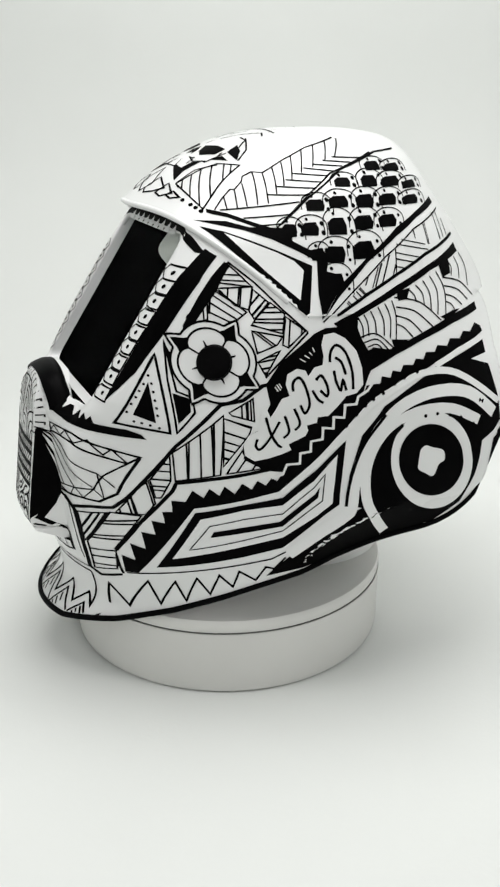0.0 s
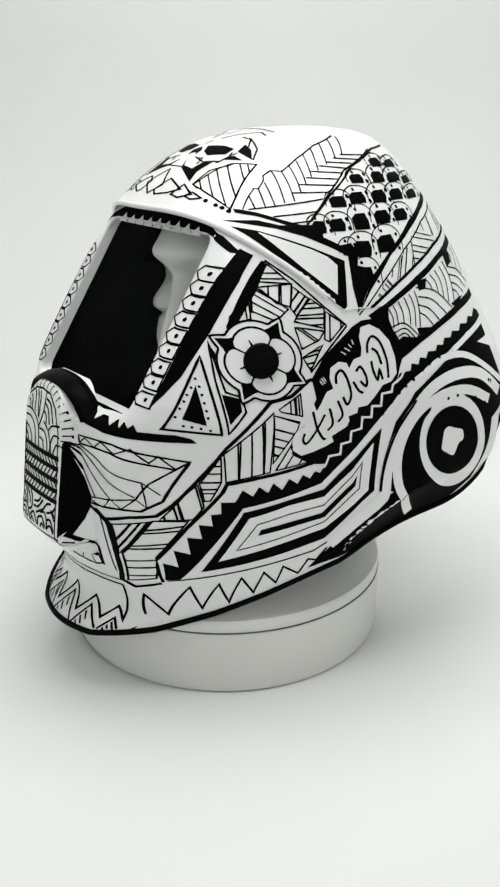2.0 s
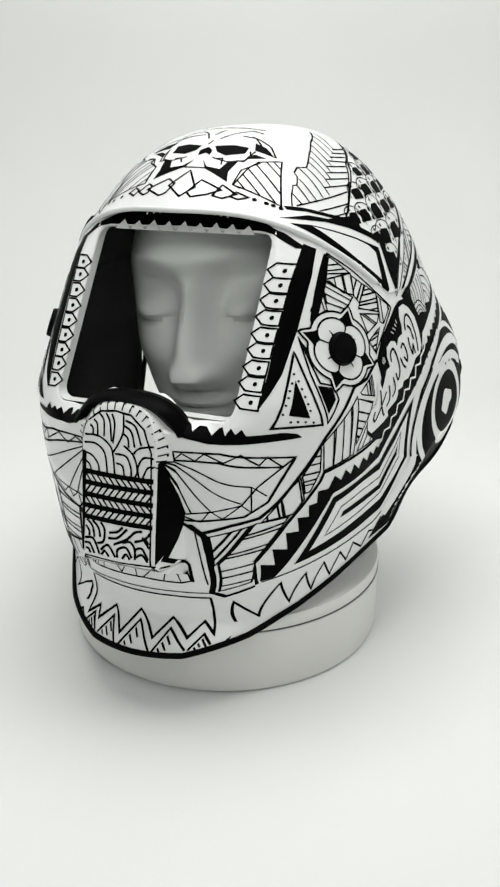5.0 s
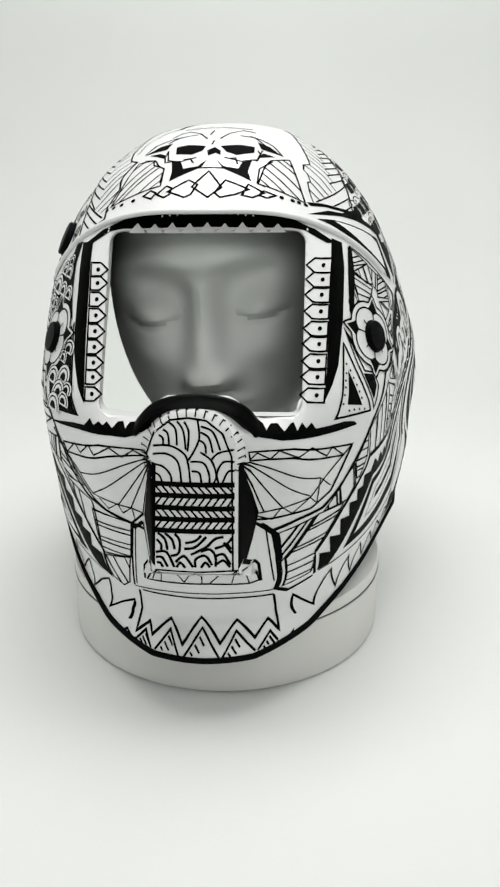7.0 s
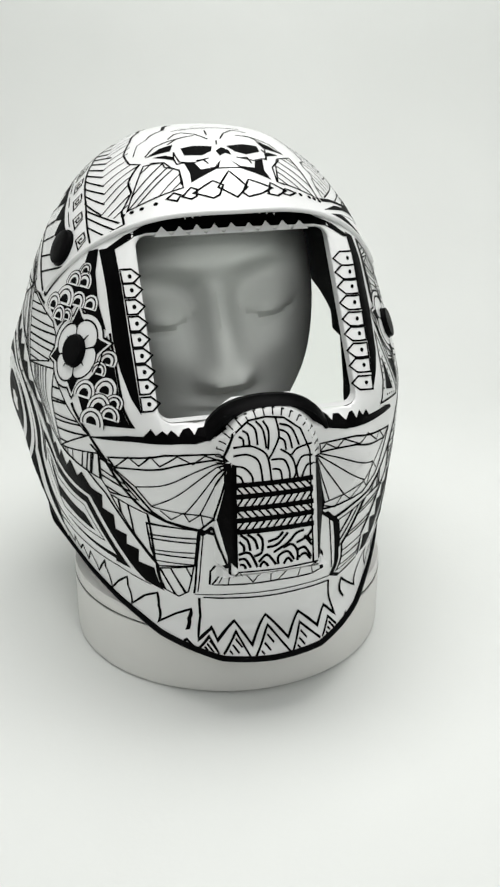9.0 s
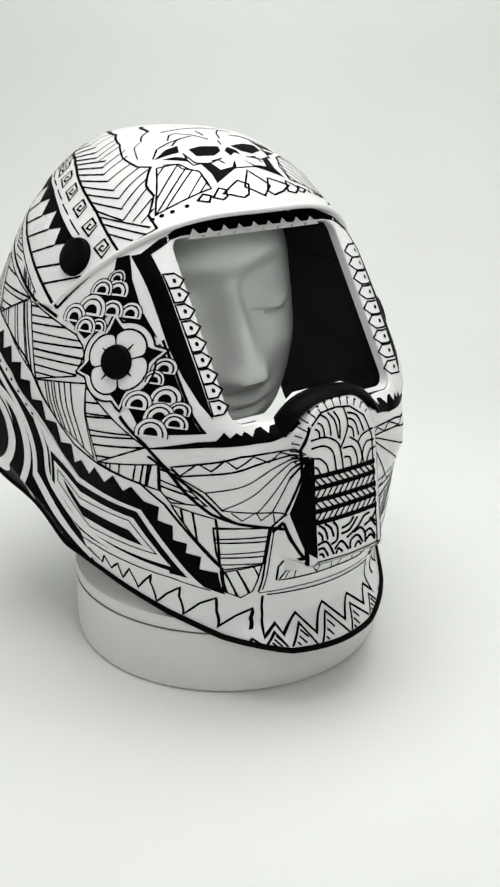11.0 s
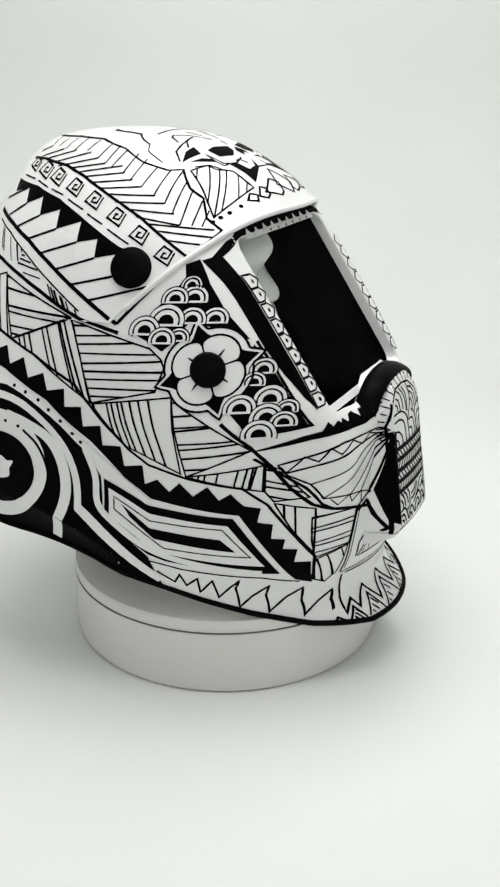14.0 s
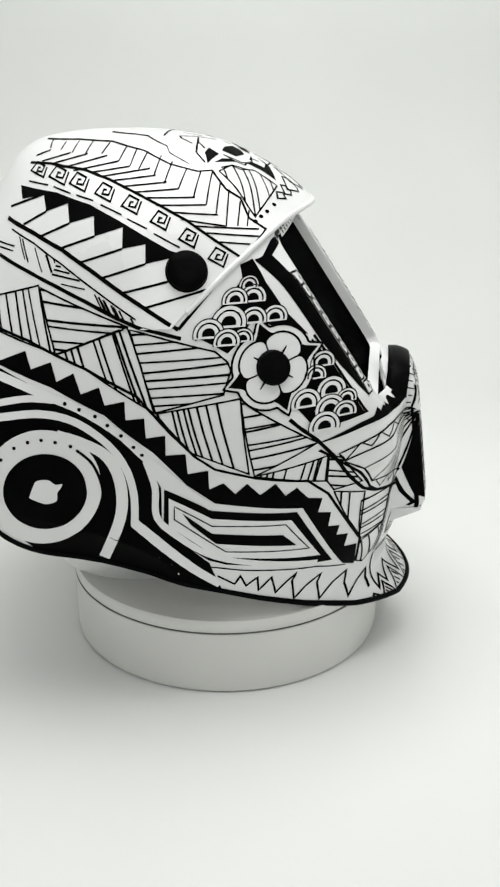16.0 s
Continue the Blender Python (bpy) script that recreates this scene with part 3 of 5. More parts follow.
# ---- left side ----
def left_side():
    d = Drawing("brow_wedge", LEFT, "black wedge drawn under the brow ridge")
    d.fill([(-42.0, 316.1), (-24.3, 315.9), (-13.0, 312.6), (6.1, 312.2), (11.3, 311.8), (9.7, 304.8), (19.0, 299.5), (26.9, 300.5), (28.8, 292.7), (26.9, 287.0), (34.4, 284.7), (34.7, 278.5), (25.9, 267.5), (19.8, 259.1), (19.3, 274.3), (21.8, 293.0), (12.6, 298.4), (-2.2, 305.9), (-16.6, 311.0), (-26.8, 313.1)])
    d.fill([(-39.8, 312.8), (-27.7, 310.3), (-15.1, 305.7), (-0.4, 299.6), (18.5, 290.5), (14.8, 274.5), (11.7, 260.8), (3.6, 268.0), (-7.6, 279.2), (-18.6, 291.3), (-28.6, 302.0), (-34.5, 308.1)])
    d.fill([(-27.7, 309.4), (-15.4, 304.5), (-0.7, 298.3), (8.2, 293.4), (12.9, 288.1), (10.3, 279.5), (7.8, 271.2), (-1.2, 279.8), (-9.5, 288.0), (-19.8, 299.8)], "white")
    d.fill([(19.8, 259.1), (35.7, 280.1), (56.2, 294.6), (81.1, 309.3), (103.5, 317.4), (125.5, 323.6), (127.0, 320.0), (101.0, 313.3), (79.2, 304.2), (54.6, 290.8), (32.1, 272.1)])
    d.line([(20.3, 257.8), (39.7, 273.3), (67.3, 292.9), (95.2, 307.2), (129.4, 316.2)], 0.9)
    d.line([(29.1, 261.4), (51.0, 272.6), (73.3, 282.1), (100.0, 291.6), (137.5, 300.0)], 1.9)
    d.fill([(26.6, 256.8), (49.9, 266.7), (72.0, 275.9), (97.7, 284.4), (135.8, 294.4), (137.8, 288.9), (102.3, 281.9), (73.4, 272.1), (51.3, 263.6), (29.8, 253.3)])
    d.done()
    d = Drawing("scale_pattern", LEFT, "black and white arched scales with dots")
    for x, y, w, h in (((80.1, 345.2, 12.1, 5.1), (97.2, 343.6, 13.9, 4.4), (52.3, 336.8, 10.7, 5.1), (71.8, 336.7, 12.2, 6.6), (89.5, 335.8, 15.6, 5.5), (106.3, 332.9, 14.6, 4.4), (29.5, 324.3, 11.3, 6.6), (45.0, 325.8, 12.9, 6.6), (63.5, 325.7, 12.4, 7.4), (81.3, 325.7, 14.5, 6.6), (101.9, 324.2, 15.8, 5.1), (9.6, 310.5, 9.0, 7.2), (22.0, 311.2, 11.0, 7.2), (39.9, 312.2, 11.7, 9.5), (58.1, 313.7, 12.8, 8.0), (75.9, 313.6, 13.5, 6.6), (33.9, 296.4, 13.2, 9.2), (53.5, 298.0, 14.3, 10.3), (23.3, 296.8, 7.9, 6.6), (30.7, 280.3, 12.2, 10.4))):
        d.scale(x, y, w, h)
    d.line([(5.7, 314.0), (26.7, 328.6), (54.4, 343.8), (89.0, 353.0), (110.3, 354.0)], 1.0)
    d.done()
    d = Drawing("herringbone", LEFT, "two slanting sets of parallel ink strokes")
    for p, q in zip([(-0.0, 343.1), (5.4, 342.6), (12.6, 345.7), (19.7, 348.7), (27.6, 352.1), (37.0, 356.2), (46.5, 358.6), (56.6, 360.6), (66.7, 361.6), (-8.6, 336.9), (-14.0, 333.4), (-21.0, 329.1)], [(-4.1, 324.9), (2.2, 325.7), (8.7, 331.0), (14.5, 335.0), (21.0, 339.1), (28.6, 342.7), (37.6, 345.7), (47.8, 348.9), (55.9, 351.0), (-10.2, 323.9), (-15.7, 323.1), (-21.5, 322.0)]):
        d.line([p, q], 0.8)
    for p, q in zip([(-25.5, 321.8), (2.7, 330.6), (10.2, 335.2), (17.0, 338.9), (23.3, 342.3), (31.5, 345.3), (38.3, 347.3), (46.4, 349.3), (53.9, 351.1), (-14.3, 317.5), (-6.8, 313.3)], [(20.6, 326.4), (27.2, 330.1), (33.4, 333.8), (38.7, 337.2), (44.6, 340.6), (50.9, 343.0), (57.7, 345.7), (65.3, 347.7), (74.6, 350.0), (13.4, 319.5), (7.4, 314.5)]):
        d.line([p, q], 0.8)
    d.line([(-28.3, 321.8), (-22.4, 328.1), (-16.3, 333.5), (-14.0, 333.4), (-8.2, 338.1), (-6.6, 340.7), (-0.3, 343.4), (5.7, 342.9), (20.8, 349.7), (39.9, 356.8), (64.5, 362.1)], 0.6)
    d.line([(0.3, 310.3), (13.5, 320.1), (28.3, 331.0), (46.5, 341.9), (85.1, 353.0)], 0.9)
    d.line([(-32.9, 321.3), (-22.7, 319.1), (-9.8, 314.1), (2.0, 310.2)], 2.4)
    d.done()
    d = Drawing("hatched_band", LEFT, "narrow band of short ink strokes")
    d.strokes([(87.9, 304.5), (124.0, 315.9), (137.6, 301.0), (107.7, 296.8)], [(98.5, 308.5), (98.4, 297.8)], 8, 0.8)
    d.strokes([(77.8, 299.7), (87.9, 304.5), (107.1, 295.5), (96.9, 290.2), (73.8, 284.1)], [(78.1, 297.7), (103.0, 292.3)], 5, 0.8)
    d.strokes([(48.4, 279.3), (76.2, 297.2), (73.4, 282.5), (53.4, 275.1)], [(69.3, 294.4), (60.8, 278.5)], 7, 0.8)
    d.strokes([(32.8, 265.5), (48.2, 278.4), (53.4, 275.1), (40.5, 267.4)], [(42.6, 277.1), (47.0, 272.2)], 6, 0.8)
    d.line([(76.6, 297.1), (73.9, 282.7)], 0.9)
    d.done()
    d = Drawing("fan_pattern", LEFT, "fans of thin concentric arcs between black gaps")
    for pts in ([(29.1, 253.3), (34.8, 259.0), (42.8, 260.5), (41.1, 249.8), (43.7, 246.3), (35.4, 244.8)], [(44.8, 238.0), (50.8, 241.0), (62.3, 238.6), (57.8, 234.2), (46.1, 231.8)], [(71.3, 272.7), (82.2, 273.6), (78.6, 267.3), (71.9, 266.9)], [(63.8, 244.6), (76.1, 243.4), (68.9, 239.7), (64.8, 240.1)], [(111.4, 283.5), (123.3, 287.0), (122.5, 277.8), (113.0, 276.4)], [(104.0, 253.7), (116.6, 256.1), (123.8, 256.0), (109.6, 250.9)]):
        d.fill(pts)
    for arc in ([(42.6, 259.2), (44.9, 253.6), (44.6, 246.9)], [(46.6, 260.9), (48.6, 255.4), (48.5, 248.0)], [(51.2, 262.7), (53.7, 256.3), (53.5, 247.9)], [(56.6, 264.6), (59.6, 256.5), (58.9, 247.1)], [(61.7, 266.2), (64.6, 257.5), (63.0, 245.4)], [(67.0, 267.7), (68.8, 257.8), (66.9, 243.3)],
                [(41.6, 247.1), (53.6, 248.9), (65.5, 238.7)], [(44.2, 243.9), (54.0, 245.5), (62.1, 237.3)], [(47.0, 241.3), (53.6, 242.5), (59.2, 236.2)],
                [(69.3, 269.2), (88.6, 264.5), (104.5, 251.6)], [(69.6, 263.5), (83.5, 259.7), (96.5, 248.9)], [(68.9, 258.4), (78.6, 254.7), (87.1, 246.3)], [(69.0, 253.3), (74.1, 250.5), (79.7, 244.4)],
                [(81.1, 272.7), (84.9, 269.0), (85.8, 264.8)], [(87.1, 274.8), (91.7, 269.6), (91.9, 262.1)], [(94.0, 276.7), (98.0, 268.8), (97.1, 258.7)], [(100.7, 278.7), (105.1, 269.3), (102.3, 255.3)], [(107.4, 280.6), (112.3, 269.0), (109.1, 253.0)],
                [(113.0, 276.4), (131.0, 271.3), (142.4, 261.4)], [(112.5, 271.3), (126.1, 267.3), (134.9, 259.7)], [(112.0, 266.3), (120.4, 263.4), (127.1, 257.9)], [(111.6, 261.9), (116.2, 259.9), (118.5, 256.5)],
                [(121.9, 285.5), (124.6, 280.9), (122.5, 276.1)], [(130.7, 286.6), (133.4, 280.3), (131.1, 273.0)], [(139.4, 287.3), (143.3, 278.6), (139.8, 267.4)]):
        d.line(arc, 0.9, "ink", True)
    d.done()

    d = Drawing("zigzag_band", LEFT, "black band with white zigzag teeth")
    d.fill([(42.4, 232.7), (66.5, 240.3), (93.9, 248.2), (115.9, 253.8), (142.7, 257.2), (142.8, 252.4), (114.4, 248.5), (88.3, 242.4), (65.9, 235.2), (45.6, 226.3)])
    d.fill([(-102.1, 100.7), (-94.4, 98.2), (-97.5, 111.1), (-88.9, 108.5), (-91.4, 121.3), (-83.6, 120.4), (-85.9, 130.9), (-78.4, 129.7), (-80.0, 138.1), (-74.3, 138.6), (-75.1, 147.0), (-67.1, 146.5), (-63.3, 154.8), (-56.6, 149.5), (-53.4, 155.9), (-47.1, 150.7), (-44.2, 157.0), (-37.7, 151.3), (-33.2, 158.1), (-26.9, 153.4), (-23.4, 159.1), (-17.8, 155.3), (-14.3, 160.1), (-10.5, 157.7), (-7.0, 163.4), (11.8, 181.7), (26.5, 196.6), (40.8, 212.1), (44.1, 218.2), (46.8, 218.7), (53.2, 218.8), (54.7, 223.2), (60.4, 221.7), (62.4, 226.0), (67.8, 224.7), (70.3, 228.6), (77.3, 227.9), (79.9, 231.4), (85.4, 230.4), (88.3, 234.5), (95.0, 233.7), (98.0, 237.4), (106.0, 236.0), (109.5, 240.0), (118.1, 238.7), (122.6, 242.5), (129.2, 241.1), (136.2, 245.4), (141.7, 242.7), (142.8, 239.4), (94.6, 227.2), (63.7, 216.2), (47.9, 206.3), (29.1, 186.6), (14.4, 169.6), (-7.7, 150.2), (-32.2, 145.8), (-62.1, 141.6), (-92.5, 87.9), (-99.6, 86.7)])
    d.line([(-105.1, 103.5), (-91.4, 129.2), (-74.5, 154.0), (-72.3, 159.8), (-53.5, 162.3), (-32.6, 164.1), (-14.5, 166.5)], 2.4)
    d.line([(-104.8, 99.8), (-102.8, 90.8), (-100.4, 84.7)], 1.6)
    d.line([(-14.3, 160.1), (-7.0, 162.1), (-4.7, 168.7), (3.6, 168.8), (3.6, 176.0), (10.0, 176.7), (9.8, 183.9), (16.8, 185.0), (16.6, 192.9), (23.0, 192.1), (22.8, 199.8), (29.2, 199.1), (29.9, 207.1), (37.0, 207.4), (38.3, 211.9), (44.7, 215.3), (50.5, 222.5)], 1.6, "white")
    d.done()
    d = Drawing("name_plate", LEFT, "black plate with white lettering-like scrolls")
    d.fill([(-17.9, 222.3), (-7.6, 235.4), (14.0, 251.4), (21.0, 254.4), (41.0, 254.9), (43.7, 246.3), (48.5, 237.4), (49.7, 230.5), (45.3, 222.9), (40.8, 212.1), (26.5, 196.6), (11.8, 181.7), (-5.2, 163.2), (-18.2, 165.7), (-30.7, 173.7), (-33.7, 179.8), (-32.5, 189.4), (-23.6, 194.4), (-22.2, 199.9), (-16.2, 210.2)])
    d.fill([(-19.6, 210.4), (-21.6, 207.0), (-22.9, 200.0), (-24.6, 193.7), (-29.8, 191.1), (-33.1, 185.6), (-31.9, 177.7), (-25.7, 173.2), (-16.7, 174.3), (-7.7, 176.6), (-2.4, 178.9), (-4.4, 183.0), (6.0, 188.1), (7.5, 191.9), (6.2, 195.2), (12.4, 196.7), (12.9, 200.4), (19.3, 200.8), (26.3, 207.7), (30.8, 212.7), (37.3, 214.1), (42.0, 219.0), (42.1, 229.3), (39.4, 239.8), (32.8, 247.7), (26.0, 251.5), (19.5, 250.4), (17.5, 244.5), (18.3, 237.7), (17.2, 232.6), (11.9, 231.2), (8.0, 226.2), (6.6, 229.7), (1.5, 231.0), (-4.6, 227.9), (-6.1, 221.8), (-4.2, 214.8), (-9.1, 213.3), (-12.2, 208.2), (-16.6, 202.1)], "white")
    for pts in ([(-19.4, 202.3), (-16.4, 191.9), (-11.7, 183.7), (-8.7, 181.4)], [(-11.0, 199.1), (-16.9, 187.7), (-22.4, 181.2), (-25.3, 183.8), (-24.4, 188.4)], [(-7.8, 202.6), (-4.7, 192.1), (-8.0, 187.7)], [(-1.8, 206.8), (1.8, 197.0), (-1.1, 192.6)], [(-1.9, 217.4), (-1.5, 222.9), (2.4, 225.5), (5.8, 219.8), (7.8, 209.1), (4.8, 203.5), (2.1, 208.8)], [(9.9, 217.5), (13.1, 211.7), (16.5, 209.3)], [(12.4, 223.6), (16.0, 226.1), (19.4, 219.0), (18.8, 213.5), (14.8, 217.2)], [(21.9, 234.0), (22.8, 240.1), (26.7, 244.0), (32.0, 239.6), (35.4, 228.1), (35.3, 216.7)], [(24.0, 228.8), (24.9, 222.2), (27.4, 216.5), (29.2, 222.6), (31.0, 216.2)], [(25.3, 236.6), (29.0, 233.6), (31.3, 225.9)]):
        d.line(pts, 1.7, "over", True)
    for p, q in zip([(3.7, 237.0), (6.6, 238.9), (9.6, 240.8), (11.9, 243.4), (-12.7, 220.7), (-11.5, 222.0), (-10.1, 222.6)], [(7.0, 234.8), (9.9, 236.7), (11.5, 238.7), (13.0, 240.6), (-10.9, 217.9), (-9.4, 218.5), (-8.6, 219.8)]):
        d.line([p, q], 0.6, "white")
    d.done()
    d = Drawing("nested_panel", LEFT, "nested black and white slanting outlines")
    d.fill([(-82.7, 94.5), (-61.4, 138.3), (-32.1, 142.6), (-6.5, 145.2), (14.7, 163.5), (31.8, 183.3), (30.9, 158.6), (29.5, 138.2), (20.3, 131.8), (-6.9, 110.3), (-31.5, 104.4)])
    d.fill([(-73.9, 102.6), (-58.0, 133.6), (-32.0, 138.8), (-6.4, 140.0), (13.3, 155.6), (27.2, 173.6), (26.5, 154.9), (25.2, 139.2), (15.0, 131.2), (-6.8, 117.6), (-31.7, 112.4), (-55.8, 107.1)], "white")
    d.outline([(-64.2, 110.4), (-52.5, 128.5), (-31.8, 132.3), (-6.4, 134.0), (13.4, 150.8), (20.2, 160.0), (18.9, 141.4), (-6.7, 122.3), (-31.7, 117.0)], 0.7, "over")
    d.fill([(-52.0, 120.0), (-50.0, 124.2), (-31.8, 126.5), (-8.3, 128.7), (13.9, 146.0), (17.3, 151.4), (16.0, 143.5), (-6.6, 125.4), (-31.8, 122.4)], "over")
    d.line([(-98.6, 86.0), (-78.4, 90.3), (-62.1, 93.4), (-31.4, 98.7), (-13.8, 102.2), (0.1, 110.1), (18.1, 123.6)], 1.0)
    d.done()
    d = Drawing("ear_ring", LEFT, "white rings on a black ear plate")
    d.fill([(-16.6, 89.0), (-10.1, 96.9), (8.9, 113.9), (29.0, 129.5), (43.8, 135.1), (33.7, 137.6), (35.5, 158.4), (41.5, 185.9), (55.2, 204.6), (71.4, 213.7), (94.2, 224.9), (140.5, 235.0), (139.6, 221.0), (143.0, 199.7), (144.3, 184.5), (137.0, 178.5), (126.5, 173.8), (125.0, 163.5), (122.5, 149.3), (116.8, 129.3), (100.1, 116.1), (66.3, 107.4), (32.5, 101.2), (8.1, 95.3)])
    d.line([(-7.6, 148.5), (14.4, 168.4), (30.0, 187.8), (46.0, 205.7), (63.6, 215.2), (81.5, 221.9), (102.6, 221.5), (120.7, 213.2), (142.6, 196.8)], 4.2, "white", True)
    d.line([(94.3, 225.6), (114.9, 231.7), (142.1, 236.8)], 3.6, "white")
    d.fill([(124.5, 225.5), (140.2, 227.0), (139.3, 220.4)], "white")
    d.line([(-3.3, 105.3), (14.3, 118.8), (32.7, 130.5), (37.3, 136.6), (39.3, 154.2), (45.1, 176.6), (58.3, 197.0), (74.8, 207.0), (96.1, 210.2), (118.1, 206.0), (137.5, 190.5)], 7.6, "white", True)
    d.line([(64.5, 112.7), (50.0, 132.0), (46.0, 149.0), (46.5, 165.8), (52.0, 181.3), (62.3, 192.8), (80.5, 199.3), (103.4, 198.0), (123.9, 187.8)], 6.6, "white", True)
    d.fill([(119.1, 161.7), (119.2, 150.6), (117.4, 140.1), (112.9, 131.8), (105.5, 127.2), (96.2, 126.7), (85.7, 130.5), (75.1, 138.3), (68.2, 146.9), (63.5, 157.1), (61.4, 167.9), (62.0, 178.3), (65.2, 187.4), (71.0, 194.1), (78.8, 197.9), (87.8, 198.4), (97.1, 195.8), (105.6, 190.2), (112.5, 182.2), (117.0, 172.4)], "white", True)
    d.fill([(112.1, 162.7), (111.8, 154.8), (109.7, 147.6), (105.6, 141.9), (99.8, 138.7), (92.4, 138.4), (84.5, 141.0), (77.7, 145.6), (72.1, 152.0), (68.4, 159.5), (66.7, 167.4), (67.2, 175.1), (69.9, 181.7), (74.5, 186.6), (80.6, 189.4), (87.6, 189.8), (94.9, 187.8), (101.6, 183.7), (106.9, 177.7), (110.5, 170.5)], "over", True)
    d.line([(33.7, 136.8), (36.9, 158.3), (43.7, 180.7), (56.0, 199.1)], 2.0, "over", True)
    d.line([(62.8, 140.4), (56.6, 157.1), (57.4, 176.9), (67.8, 191.5)], 2.6, "over", True)
    d.done()
    d = Drawing("hub_mark", LEFT, "white squarish mark in the ring")
    d.fill([(80.7, 172.0), (84.4, 175.6), (89.6, 173.8), (96.9, 171.1), (98.2, 164.3), (94.4, 161.5), (91.3, 153.6), (85.1, 156.4), (79.9, 160.9)], "top", True)
    d.done()
    d = Drawing("dotted_row", LEFT)
    for p in [(31.0, 193.2), (37.0, 200.5), (42.7, 205.9), (48.0, 209.5), (54.6, 212.8), (62.7, 217.7), (69.8, 220.8), (79.6, 223.5), (83.4, 195.6), (92.0, 196.1), (101.2, 194.2), (109.4, 191.7), (119.1, 186.3)]:
        d.dot(p, 1.2, "over")
    tagged(d.done(), kind="stuff")

    d = Drawing("flower", LEFT, "outlined four-petal flower round the cap")
    d.flower([(-45.8, 235.6)][0], 20.5, 4, 12)
    d.done()
    d = Drawing("hatching", LEFT, "patches of parallel ink strokes")
    for pts, way, k in (([(-30.3, 292.6), (-37.0, 281.4), (-18.6, 279.2), (-25.1, 286.9)], [(-36.5, 284.6), (-22.5, 284.0)], 3), ([(-37.5, 278.2), (-18.3, 279.2), (-22.3, 266.0), (-29.7, 268.6)], [(-28.9, 279.8), (-31.6, 268.5)], 5), ([(-42.5, 276.2), (-38.5, 277.5), (-23.8, 264.7), (-32.3, 258.2), (-44.2, 264.5)], [(-41.4, 273.3), (-26.1, 262.1)], 4), ([(-56.9, 261.6), (-44.1, 273.2), (-45.8, 260.2), (-57.7, 256.7)], [(-50.1, 266.6), (-50.7, 258.5)], 3),
                        ([(-64.1, 248.4), (-53.1, 256.9), (-60.4, 248.5)], [(-57.9, 255.1), (-62.5, 248.5)], 4), ([(-18.3, 277.6), (-10.6, 270.2), (-20.0, 260.5), (-22.4, 265.4)], [(-20.4, 268.6), (-12.7, 276.6)], 4), ([(-9.6, 270.1), (-2.4, 263.5), (-4.9, 252.1), (-22.1, 257.3), (-18.2, 262.1)], [(-16.6, 262.1), (-3.6, 261.9)], 5), ([(-22.5, 254.0), (-5.1, 250.4), (-8.9, 245.5), (-20.9, 240.8)], [(-21.1, 252.4), (-12.3, 245.0)], 4),
                        ([(-21.2, 235.8), (-7.6, 242.2), (-17.5, 227.4)], [(-20.1, 234.1), (-11.6, 235.6)], 4), ([(-2.0, 261.9), (8.7, 253.3), (-2.4, 243.7), (-5.6, 245.4)], [(-0.5, 260.2), (-2.8, 247.0)], 4)):
        d.strokes(pts, way, k, 1.05, edge=1.0)
    for pts, way, k in (([(-74.2, 180.6), (-44.6, 204.5), (-46.7, 165.2), (-72.9, 161.3)], [(-59.8, 192.3), (-59.4, 163.6)], 5), ([(-44.7, 202.8), (-45.0, 170.9), (-29.8, 191.1), (-28.1, 196.6)], [(-45.0, 199.3), (-29.8, 193.0)], 6), ([(-41.1, 206.1), (-26.4, 214.1), (-26.4, 200.2), (-39.6, 204.4)], [(-32.3, 212.7), (-32.5, 200.6)], 4), ([(-43.3, 165.7), (-29.7, 187.2), (-32.2, 175.8), (-21.9, 168.9), (-15.3, 167.8)], [(-41.5, 166.8), (-29.6, 185.3)], 5),
                        ([(-86.8, 160.9), (-75.8, 178.7), (-75.4, 161.2), (-80.7, 148.6), (-83.8, 148.2)], [(-85.3, 160.3), (-76.1, 160.3)], 6), ([(-104.9, 133.4), (-92.9, 154.4), (-87.7, 160.0), (-83.8, 144.0), (-89.0, 134.8)], [(-96.0, 146.4), (-92.9, 134.1)], 5), ([(-124.2, 125.8), (-108.7, 131.8), (-121.0, 103.9)], [(-122.3, 110.1), (-115.0, 129.8)], 4), ([(-119.6, 104.8), (-107.8, 132.5), (-91.4, 133.5), (-105.1, 105.3), (-103.9, 87.7), (-115.3, 82.7)], [(-118.2, 108.0), (-97.5, 113.4)], 7)):
        d.strokes(pts, way, k, 1.15, edge=1.0)
    d.line([(-126.8, 128.5), (-117.8, 133.1), (-106.4, 136.5), (-99.0, 145.8), (-89.9, 159.7), (-72.6, 184.5), (-59.6, 197.7), (-45.5, 211.0), (-32.2, 213.3), (-19.7, 221.7), (-15.3, 222.2)], 2.2)
    d.line([(-130.3, 135.2), (-125.5, 126.3), (-121.5, 101.2), (-117.5, 82.0), (-111.6, 77.6), (-100.9, 83.4)], 2.0)
    d.line([(-44.4, 263.5), (-41.6, 277.5), (-29.7, 292.6)], 1.0)
    d.line([(-29.5, 293.3), (-16.7, 281.5), (-3.1, 265.8), (10.3, 252.2)], 1.2).line([(10.3, 252.2), (-2.8, 240.3), (-17.6, 226.3)], 1.2)
    d.done()
    d = Drawing("triangle_panel", LEFT, "dotted triangle beside the window")
    d.outline([(-77.5, 239.8), (-104.2, 197.2), (-75.0, 193.2)], 1.5)
    d.fill([(-83.3, 223.2), (-94.0, 203.3), (-82.2, 199.1)])
